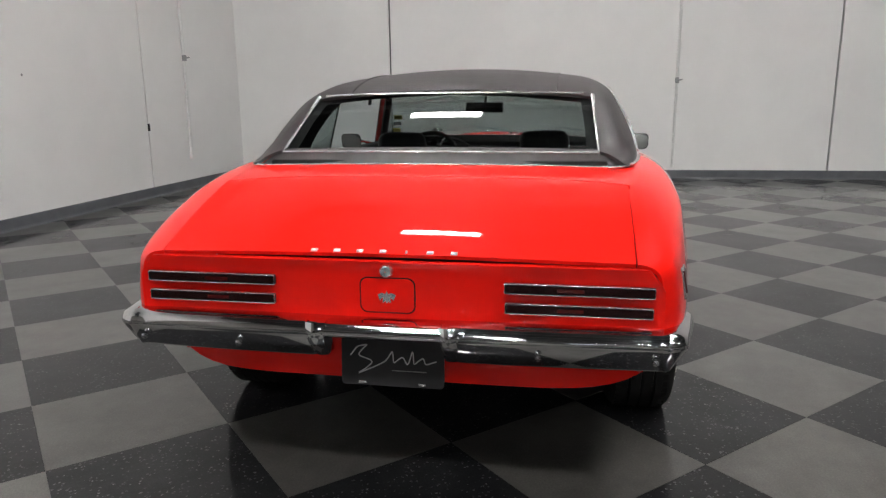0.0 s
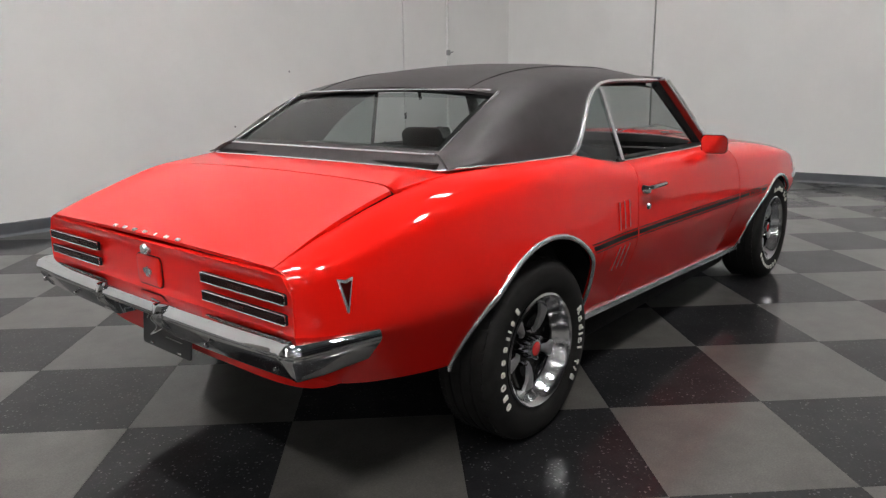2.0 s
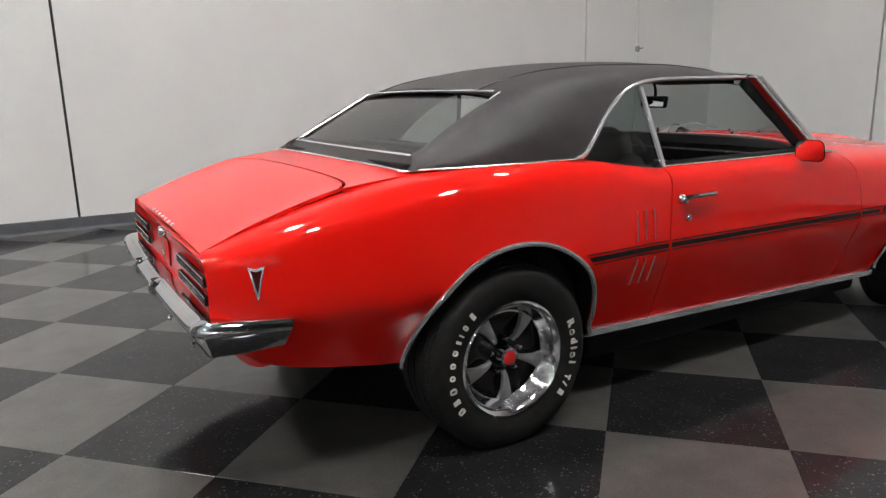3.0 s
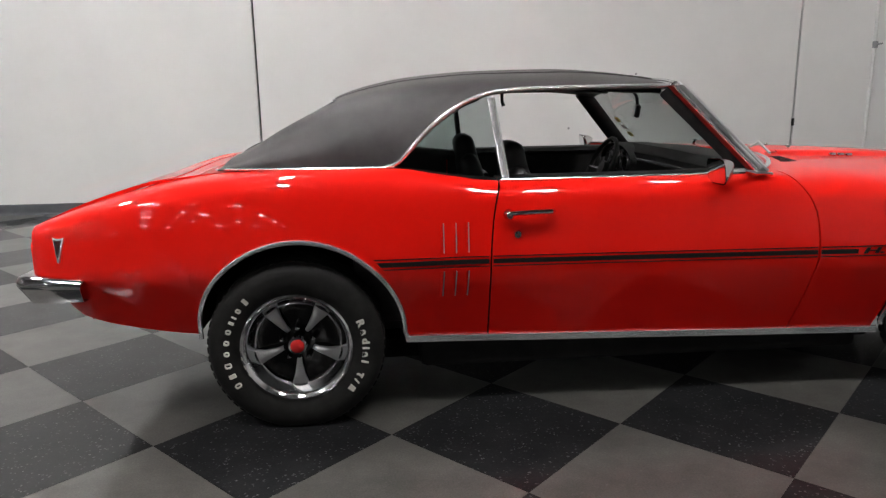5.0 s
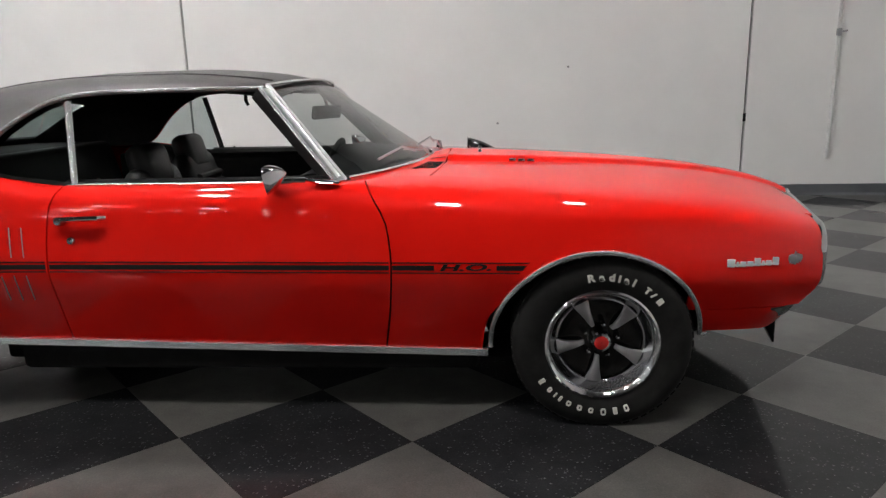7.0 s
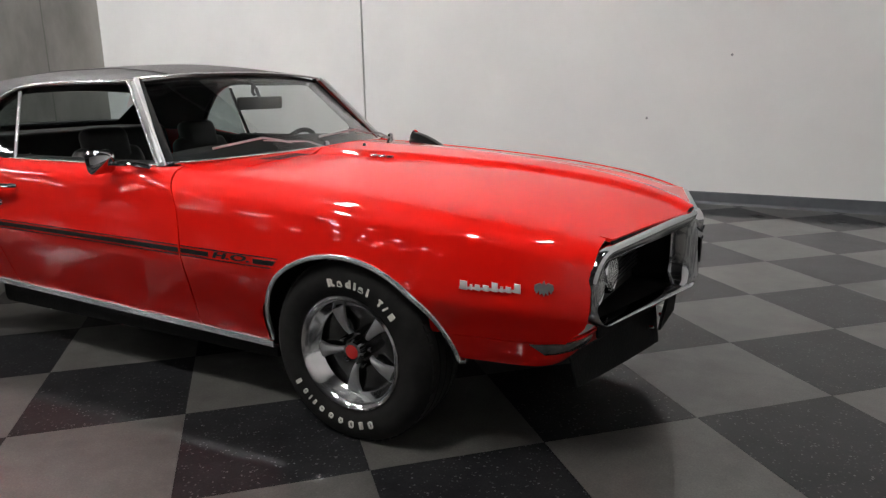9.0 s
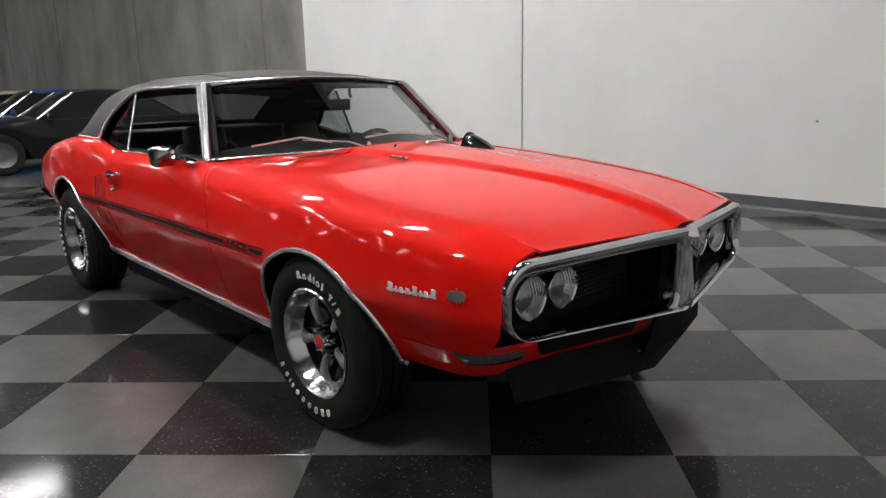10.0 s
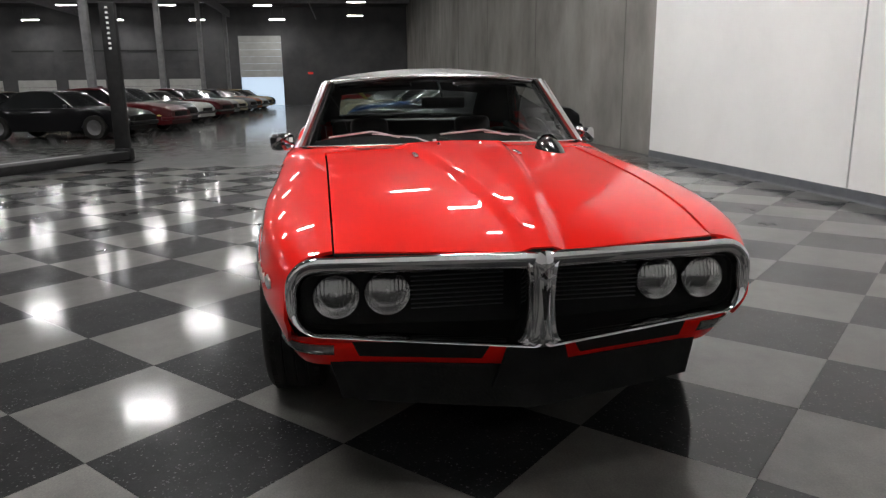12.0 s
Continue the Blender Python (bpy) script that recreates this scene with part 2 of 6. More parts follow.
# ---------------------------------------------------------------- the red coupe
# Car frame: x to the nose, y to the driver's side, z up; the floor is z = 0.
AXLE_F, AXLE_R = 1.373, -1.373
CAR = tagged(empty("coupe_car", pose(0.015, 0.019, 0, 0, 0, 1.1)), "glossy red two-door coupe with black vinyl roof and chrome trim", "car")

bot_y = curve([(-2.335, 0.62), (-2.2, 0.70), (-1.8, 0.76), (-1.0, 0.790), (1.35, 0.792), (1.7, 0.78), (1.85, 0.767), (1.98, 0.75), (2.08, 0.73), (2.17, 0.70)])
bot_z = curve([(-2.335, 0.535), (-2.28, 0.49), (-2.2, 0.428), (-1.95, 0.375), (-1.76, 0.352), (-0.97, 0.320), (0.95, 0.270), (1.2, 0.29), (1.74, 0.322), (2.0, 0.335), (2.17, 0.35)])
mid_y = curve([(-2.335, 0.742), (-2.32, 0.762), (-2.29, 0.785), (-2.2, 0.815), (-2.0, 0.852), (-1.7, 0.889), (-1.35, 0.907), (-1.05, 0.904), (-0.75, 0.888), (-0.5, 0.887), (0.45, 0.897), (1.0, 0.905), (1.35, 0.905), (1.7, 0.882), (1.95, 0.845), (2.08, 0.808), (2.17, 0.765)])
mid_z = curve([(-2.335, 0.585), (-1.8, 0.592), (-1.35, 0.60), (-0.75, 0.59), (0.0, 0.585), (1.35, 0.57), (2.17, 0.53)])
edge_y = curve([(-2.335, 0.733), (-2.30, 0.766), (-2.2, 0.796), (-2.0, 0.826), (-1.7, 0.858), (-1.35, 0.87), (-1.0, 0.866), (-0.7, 0.867), (0.45, 0.876), (1.0, 0.872), (1.35, 0.872), (1.7, 0.852), (1.95, 0.818), (2.1, 0.780), (2.17, 0.748)])
edge_z = curve([(-2.335, 0.728), (-2.2, 0.765), (-2.0, 0.815), (-1.7, 0.86), (-1.35, 0.878), (-1.0, 0.862), (-0.7, 0.828), (-0.4, 0.818), (0.45, 0.815), (1.0, 0.795), (1.35, 0.78), (1.7, 0.755), (1.95, 0.722), (2.17, 0.655)])
top_y = curve([(-2.335, 0.668), (-1.8, 0.675), (-1.6, 0.70), (-1.3, 0.745), (-1.0, 0.766), (-0.6, 0.783), (0.35, 0.783), (0.5, 0.74), (0.62, 0.655), (1.0, 0.635), (1.7, 0.62), (2.17, 0.61)])
top_z = curve([(-2.335, 0.778), (-2.2, 0.828), (-2.0, 0.888), (-1.8, 0.933), (-1.6, 0.958), (-1.3, 0.967), (-1.0, 0.962), (-0.8, 0.932), (-0.6, 0.908), (0.0, 0.907), (0.45, 0.912), (0.65, 0.912), (1.0, 0.895), (1.35, 0.872), (1.7, 0.838), (1.95, 0.80), (2.1, 0.762), (2.17, 0.738)])
mid_top = curve([(-2.335, 0.786), (-2.2, 0.838), (-2.0, 0.90), (-1.8, 0.947), (-1.6, 0.972), (-1.0, 0.975), (0.45, 0.93), (0.65, 0.943), (1.0, 0.928), (1.35, 0.906), (1.7, 0.874), (1.95, 0.838), (2.17, 0.768)])


def tuck(t):
    """How the side falls away below its crease."""
    return 0.95 * t + 0.05 * t * t


def section(x, low, n1=13, n2=8):
    """Half a cross section of the body (y to the side, z), from the height low up to the panel seam on top."""
    yb, zb, ym, zm, ye, ze, yt, zt, zc = bot_y(x), bot_z(x), mid_y(x), mid_z(x), edge_y(x), edge_z(x), top_y(x), top_z(x), mid_top(x)
    out = []
    for k in range(n1):
        z = lerp(low, ze, k / (n1 - 1))
        out.append((ym - (ym - yb) * tuck((zm - z) / (zm - zb)) if z < zm else ym - (ym - ye) * ((z - zm) / (ze - zm)) ** 2, z))
    slope = -2 * (ym - ye) / (ze - zm)
    rise = -2 * (zc - zt) / yt
    # corner of the two tangents
    zk = (zt + rise * (ye - slope * ze - yt)) / (1 - rise * slope)
    yk = ye + slope * (zk - ze)
    for k in range(1, n2 + 1):
        t = k / n2
        out.append(((1 - t) ** 2 * ye + 2 * t * (1 - t) * yk + t * t * yt, (1 - t) ** 2 * ze + 2 * t * (1 - t) * zk + t * t * zt))
    return out


ARCHES = ((AXLE_R + 0.008, 0.388, 0.335, 0.385), (AXLE_F - 0.02, 0.388, 0.300, 0.362))


CHIN_Z = 0.432


def low_edge(x):
    if x > 1.70:
        cx, rx, cz, rz = ARCHES[1]
        return max(CHIN_Z, cz + rz * max(0.0, 1 - ((x - cx) / rx) ** 2) ** 0.5)
    for cx, rx, cz, rz in ARCHES:
        if abs(x - cx) < rx:
            return max(bot_z(x), cz + rz * (1 - ((x - cx) / rx) ** 2) ** 0.5)
    return bot_z(x)


def stations(a, b, step=0.045):
    xs = set(np.linspace(a, b, max(3, int((b - a) / step))).round(4).tolist())
    for cx, rx, _, _ in ARCHES:
        inside = [x for x in xs if abs(x - cx) < rx]
        if inside:
            xs -= set(inside)
            xs |= {round(cx - rx * math.cos(math.pi * k / 28), 4) for k in range(29) if a < cx - rx * math.cos(math.pi * k / 28) < b}
    if a < -2.2:
        xs |= {-2.328, -2.315, -2.30, -2.28}
    return sorted(xs)


cut_rear = curve([(0.30, -0.655), (0.6, -0.655), (0.80, -0.640), (0.92, -0.61)])
cut_front = curve([(0.28, 0.570), (0.45, 0.598), (0.62, 0.612), (0.75, 0.600), (0.88, 0.532), (0.93, 0.49)])


cut_nose = curve([(0.42, 2.085), (0.44, 2.105), (0.50, 2.16), (0.56, 2.17), (0.8, 2.17)])


def side_panel(a, b, s, bend_a=None, bend_b=None):
    rows = []
    for x in stations(a, b):
        u = (x - a) / (b - a)
        row = []
        first = section(x, low_edge(x))
        for j, (y, z) in enumerate(first):
            x2 = x + (bend_a(z) - a) * (1 - u) * (bend_a is not None) if bend_a else x
            if bend_b:
                x2 += (bend_b(z) - b) * u
            y, z = section(x2, low_edge(x) if abs(x2 - x) < 0.2 and low_edge(x) > 0.36 else low_edge(x2))[j]
            row.append((x2, s * y, z))
        rows.append(row)
    return skin(rows, (0, 0, 0.6))


def deck(x_of, z_of, y_of, nu, nv):
    rows = []
    for i in range(nu + 1):
        u = i / nu
        rows.append([(x_of(u, 2 * j / nv - 1), y_of(u) * (2 * j / nv - 1), z_of(u, 2 * j / nv - 1)) for j in range(nv + 1)])
    return skin(rows, (0, 0, 0.2))


GAP = 0.0032
PANELS = {}
for s, side in ((-1, "passenger"), (1, "driver")):
    PANELS["quarter", s] = part("quarter_panel", side_panel(-2.335, -0.655 - GAP, s, None, lambda z: cut_rear(z) - GAP), RED, CAR)
    PANELS["door", s] = part("door", side_panel(-0.655 + GAP, 0.60 - GAP, s, lambda z: cut_rear(z) + GAP, lambda z: cut_front(z) - GAP), RED, CAR)
    PANELS["fender", s] = part("front_fender", side_panel(0.60 + GAP, 2.17, s, lambda z: cut_front(z) + GAP, cut_nose), RED, CAR)

# boot lid, filler panel, bonnet, cowl
TR0, TR1 = -2.333, -1.83
part_trunk = part("trunk_lid", deck(lambda u, v: lerp(TR0, TR1 - 0.075 * v**8, u), lambda u, v: (lambda x: mid_top(x) - (mid_top(x) - top_z(x)) * v * v)(lerp(TR0, TR1, u)), lambda u: top_y(lerp(TR0, TR1, u)) - 0.004, 16, 24), RED, CAR)
part("rear_deck_filler", deck(lambda u, v: lerp(TR1 + 0.011 - 0.075 * v**8, -1.60, u), lambda u, v: (lambda x: mid_top(x) - (mid_top(x) - top_z(x)) * v * v)(lerp(TR1, -1.60, u)), lambda u: top_y(lerp(TR1, -1.6, u)) + 0.002, 6, 24), RED, CAR)

nose_x = lambda y: 2.345 - 0.235 * abs(y)
hood_mid = curve([(0.0, 0.930), (0.2, 0.920), (0.45, 0.899), (0.7, 0.862), (0.88, 0.809), (0.96, 0.771), (1.0, 0.742)])
HD0 = 0.80


def hood_z(u, v):
    xe = lerp(HD0, 2.195, u)
    z = hood_mid(u) - (hood_mid(u) - top_z(xe)) * v * v
    w = lerp(0.36, 0.05, min(1, u * 1.02))
    k = min(1.0, max(0.0, (w + 0.07 - abs(v)) / 0.07))
    return z + lerp(0.030, 0.016, u) * k * k * (3 - 2 * k) * (1 - 0.25 * (abs(v) / (w + 0.07)) if abs(v) < w + 0.07 else 1)


HOOD = part("hood", deck(lambda u, v: lerp(HD0 - 0.06 * v * v, nose_x(v * 0.61) - 0.012, u), hood_z, lambda u: top_y(lerp(HD0, 2.17, u)) - 0.0068, 30, 72), RED, CAR)
screen_x = lambda y: 0.70 - 0.30 * (abs(y) / 0.79) ** 2.4


def cowl_place(v, u):
    """A place on the panel between the screen (u = 0) and the bonnet (u = 1)."""
    z = lerp(0.925, 0.940, 1 - v * v) - 0.02 * abs(v) ** 3
    k = u * u * (3 - 2 * u)
    return Vector((lerp(screen_x(0.78 * v) - 0.02, HD0 - 0.06 * v * v - 0.005, u), v * lerp(0.77, 0.652, u), lerp(z, hood_z(0, v) + 0.001, k)))


part("cowl_panel", skin([[cowl_place(v, i / 8) for v in np.linspace(-1, 1, 41)] for i in range(9)], (0, 0, 0.2)), RED, CAR)

# tail panel, recessed a little behind its frame
rows = []
for i in range(13):
    w = i / 12
    z = lerp(0.585, 0.764, w)
    dip = 0.012 * min(1, 6 * w) * min(1, 6 * (1 - w))
    half = lerp(0.742, 0.70, max(0, w - 0.7) / 0.3) if w > 0.7 else 0.742
    rows.append([(-2.337 + dip * min(1, 8 * (1 - abs(v))), half * v, z) for v in np.linspace(-1, 1, 41)])
TAIL = part("tail_panel", skin(rows, (0, 0, 0.6)), RED, CAR)
rows = [[(-2.330 + 0.085 * min(1, i / 2) + 0.03 * i / 6 + 0.05 * abs(v) ** 6, v * lerp(0.74, 0.715, i / 6), lerp(0.585, 0.370, i / 6) + 0.05 * abs(v) ** 8 * i / 6) for v in np.linspace(-1, 1, 31)] for i in range(7)]
part("rear_valance", skin(rows, (0, 0, 0.6)), RED, CAR)
# front valance under the bumper
def chin_place(s, t, z, out=0.0):
    """A place on the panel below the seam, from the wheel opening (t = 0) round the corner to the middle of the nose (t = 1)."""
    cx, rx, cz, rz = ARCHES[1]
    back = 0.078 + 0.70 * max(0.0, 0.42 - z)

    def at(u):
        if u < 0.35:
            x = lerp(cx + rx * (1 - max(0.0, (z - cz) / rz) ** 2) ** 0.5 + 0.004, 1.94, u / 0.35)
            return Vector((x, flank(x, z, 1).y, z))
        if u > 0.62:
            y = lerp(0.55, 0.0, (u - 0.62) / 0.38)
            return Vector((nose_x(y) - back, y, z))
        k = (u - 0.35) / 0.27
        a, c, b = flank(1.94, z, 1), Vector((nose_x(0.70) - back + 0.045, flank(2.08, z, 1).y + 0.010, z)), Vector((nose_x(0.55) - back, 0.55, z))
        return a * (1 - k) ** 2 + c * 2 * k * (1 - k) + b * k * k

    p = at(t)
    along = (at(min(1.0, t + 0.004)) - at(max(0.0, t - 0.004))).normalized()
    p = p + Vector((-along.y, along.x, 0)) * out
    return Vector((p.x, s * p.y, z))


def flank(x, z, s, out=0.0):
    """A place on the body side at a station and height."""
    yb, zb, ym, zm, ye, ze = bot_y(x), bot_z(x), mid_y(x), mid_z(x), edge_y(x), edge_z(x)
    y = ym - (ym - yb) * tuck((zm - z) / (zm - zb)) if z < zm else ym - (ym - ye) * ((z - zm) / (ze - zm)) ** 2
    return Vector((x, s * (y + out), z))


turns = [(-1, t) for t in np.linspace(0, 0.995, 56)] + [(1, t) for t in np.linspace(0.995, 0, 56)]
rows = [[chin_place(s, t, lerp(CHIN_Z - 0.004, 0.326 + 0.004 * (1 - t), i / 8) - 0.0, -0.012 * (i / 8) ** 4) for s, t in turns] for i in range(9)]
VALANCE = part("front_valance", skin(rows, (0, 0, 0.6)), RED, CAR)
for s in (-1, 1):
    rows = []
    for t in np.linspace(0.36, 0.70, 20):
        p = chin_place(s, t, CHIN_Z - 0.003, -0.004)
        y = min(0.735, abs(p.y))
        q = Vector((max(p.x, nose_x(y) - 0.035), s * y, lerp(0.442, 0.462, y / 0.742)))
        rows.append([p.lerp(q, k) for k in np.linspace(0, 1, 4)])
    part("bumper_filler", outward(grid(rows), (1.9, 0, 0.40)), RED, CAR)

# vinyl roof: the same kind of section, from the belt up to the crown
r_base = curve([(-1.70, 0.66), (-1.6, 0.70), (-1.3, 0.748), (-1.0, 0.768), (-0.6, 0.785), (0.2, 0.785)])
r_ey = curve([(-1.70, 0.655), (-1.6, 0.678), (-1.4, 0.69), (-1.2, 0.69), (-0.9, 0.682), (-0.3, 0.680), (0.2, 0.655)])
r_ez = curve([(-1.70, 0.965), (-1.6, 0.982), (-1.4, 1.055), (-1.2, 1.125), (-0.9, 1.185), (-0.3, 1.205), (0.2, 1.20)])
r_ty = curve([(-1.70, 0.60), (-1.6, 0.595), (-1.2, 0.568), (-0.9, 0.52), (-0.3, 0.50), (0.2, 0.50)])
r_tz = curve([(-1.70, 0.985), (-1.6, 1.012), (-1.4, 1.120), (-1.2, 1.212), (-1.05, 1.252), (-0.9, 1.278), (-0.6, 1.298), (-0.3, 1.300), (0.0, 1.281), (0.12, 1.266), (0.2, 1.252)])
r_mid = curve([(-1.70, 0.995), (-1.6, 1.03), (-1.4, 1.13), (-1.25, 1.224), (-1.1, 1.275), (-0.9, 1.312), (-0.6, 1.334), (-0.3, 1.338), (0.0, 1.318), (0.12, 1.296), (0.2, 1.274)])
rail_z = curve([(-1.05, 0.966), (-1.0, 0.972), (-0.94, 1.025), (-0.88, 1.087), (-0.80, 1.150), (-0.70, 1.205), (-0.60, 1.232), (-0.45, 1.242), (0.2, 1.246)])


def roof_section(x, low, n1=9, n2=9):
    yb, ye, ze, yt, zt, zc = r_base(x), r_ey(x), r_ez(x), r_ty(x), r_tz(x), r_mid(x)
    slope, rise = (ye - yb) / (ze - 0.966), -2 * (zc - zt) / yt
    bow = 0.012
    pts = []
    zk = (zt + rise * (ye - slope * ze - yt)) / (1 - rise * slope)
    yk = ye + slope * (zk - ze)
    full = []
    for k in range(25):
        z = lerp(0.962, ze, k / 24)
        full.append((yb + slope * (z - 0.966) + bow * math.sin(math.pi * k / 24), z))
    for k in range(1, 25):
        t = k / 24
        full.append(((1 - t) ** 2 * ye + 2 * t * (1 - t) * yk + t * t * yt, (1 - t) ** 2 * ze + 2 * t * (1 - t) * zk + t * t * zt))
    # take the part above low, at even steps of length
    cutp = [full[0]]
    for (y0, z0), (y1, z1) in zip(full, full[1:]):
        if z0 < low < z1:
            t = (low - z0) / (z1 - z0)
            cutp = [(lerp(y0, y1, t), low)]
        if z1 > low:
            cutp.append((y1, z1))
    lens = [0]
    for (y0, z0), (y1, z1) in zip(cutp, cutp[1:]):
        lens.append(lens[-1] + math.hypot(y1 - y0, z1 - z0))
    for k in range(n1 + n2):
        q = lens[-1] * k / (n1 + n2 - 1)
        i = min(max(int(np.searchsorted(lens, q)) - 1, 0), len(cutp) - 2)
        t = (q - lens[i]) / max(1e-9, lens[i + 1] - lens[i])
        pts.append((lerp(cutp[i][0], cutp[i + 1][0], t), lerp(cutp[i][1], cutp[i + 1][1], t)))
    return pts


def roof_row(x, s):
    return [(x, s * y, z) for y, z in roof_section(x, rail_z(x) if x > -1.05 else 0.96)]


ROOF_X = sorted(set(np.linspace(-1.66, -1.235, 12).tolist() + np.linspace(-1.235, -0.55, 34).tolist() + np.linspace(-0.55, 0.178, 22).tolist()))
for s in (-1, 1):
    rows = []
    for x in [x for x in ROOF_X if x <= -1.234]:
        lead = 0.055 * max(0.0, (-1.45 - x) / 0.21)
        rows.append([roof_row(x + lead * k / 17, s)[k] for k in range(18)])
    part("sail_panel", skin(rows, (-1.2, 0, 0.6)), VINYL, CAR, "grained black vinyl roof side")
rows = []
for x in [x for x in ROOF_X if x >= -1.236]:
    right, left = roof_row(x, -1), roof_row(x, 1)
    yt, zt, zc = r_ty(x), r_tz(x), r_mid(x)
    top = [(x, yt * v, zc - (zc - zt) * v * v) for v in np.linspace(-1, 1, 25)[1:-1]]
    lead = max(0.0, (x + 0.25) / 0.428) ** 2
    rows.append([(p[0] - 0.055 * lead * (abs(p[1]) / 0.62) ** 2.2, p[1], p[2]) for p in right + top + left[::-1]])
part("vinyl_roof", skin(rows, (-0.4, 0, 0.6)), VINYL, CAR, "grained black vinyl roof skin")
# strip of vinyl under the rear window, and the sewn seams of the roof
back_low = lambda y: -1.672 + 0.03 * (abs(y) / 0.6) ** 2
back_top = lambda y: -1.612 + 0.03 * (abs(y) / 0.6) ** 2
part("rear_vinyl_strip", skin([[(lerp(back_low(0.66 * v), back_top(0.6 * v), i / 3), v * lerp(0.672, 0.60, i / 3), lerp(0.955, 1.016, i / 3) + 0.009 * (1 - v * v)) for v in np.linspace(-1, 1, 25)] for i in range(4)], (-1.2, 0, 0.6)), VINYL, CAR)
for s in (-1, 1):
    part("roof_seam", tube([(x, s * 0.43, r_mid(x) - (r_mid(x) - r_tz(x)) * (0.43 / r_ty(x)) ** 2 + 0.001) for x in np.linspace(-1.22, 0.10, 30)], 0.004, 6), VINYL, CAR)

# panes
sc_top = lambda v: Vector((0.185 - 0.065 * abs(v) ** 2.2, 0.622 * v, 1.272 - 0.026 * v * v))
sc_low = lambda v: Vector((screen_x(0.785 * v) - 0.005, 0.775 * v, 0.936 - 0.022 * v * v))
rows = [[sc_low(v).lerp(sc_top(v), i / 10) for v in np.linspace(-1, 1, 31)] for i in range(11)]
WIND = part("windscreen", outward(grid(rows), (-0.3, 0, 0.9)), PANE, CAR, "large curved windscreen")
rw_low = lambda v: Vector((-1.614 + 0.03 * v * v, 0.588 * v, 1.002 - 0.004 * v * v))
rw_top = lambda v: Vector((-1.235 + 0.02 * v * v, 0.566 * v, 1.206 - 0.008 * v * v))
rows = [[rw_low(v).lerp(rw_top(v), i / 8) + Vector((-0.004, 0, 0.006)) * math.sin(math.pi * i / 8) for v in np.linspace(-1, 1, 25)] for i in range(9)]
REARW = part("rear_window", outward(grid(rows), (-0.6, 0, 0.8)), PANE_DARK, CAR, "wide tinted rear window")


def side_plane(x, z):
    """Half width of the side windows at a height."""
    return lerp(0.775, 0.672, (z - 0.91) / (1.235 - 0.91))


for s in (-1, 1):
    rows = []
    for k in range(13):
        x = lerp(-0.985, -0.600, k / 12)
        lo, hi = lerp(0.955, 0.898, k / 12), rail_z(x) - 0.006
        x2 = lambda z: x - 0.02 * (z - 0.9) / 0.3 * (k / 12)
        rows.append([(x2(z), s * (side_plane(x, z) - 0.012), z) for z in np.linspace(lo, max(hi, lo + 0.004), 9)])
    q = part("quarter_window", outward(grid(rows), (-0.8, 0, 0.9)), PANE_DARK, CAR, "tinted rear side window")
    q.visible_shadow = False
    post = [(lerp(-0.578, -0.622, t), s * (side_plane(0, lerp(0.895, 1.212, t)) - 0.006), lerp(0.895, 1.212, t)) for t in np.linspace(0, 1, 8)]
    part("window_post", tube(post, 0.0145, 8, flat=0.25, up=(0, 1, 0)), BRIGHT, q, "polished upright window edge")
for p in (WIND, REARW):
    p.visible_shadow = False

# padded inner side of each screen pillar
for s in (-1, 1):
    part("pillar_lining", tube([(lerp(0.40, 0.095, t), s * lerp(0.735, 0.600, t), lerp(0.905, 1.235, t)) for t in np.linspace(0, 1, 8)], 0.040, 8, flat=0.5, up=(0, s, 0.4)), TRIM, CAR)

# bright trim lines
def trim(points, r, name="chrome_trim", flat=0.6, parent=None, material=BRIGHT, up=(0, 0, 1), closed=False):
    return part(name, tube(points, r, 8, flat=flat, up=up, closed=closed), material or CHROME, parent or CAR)


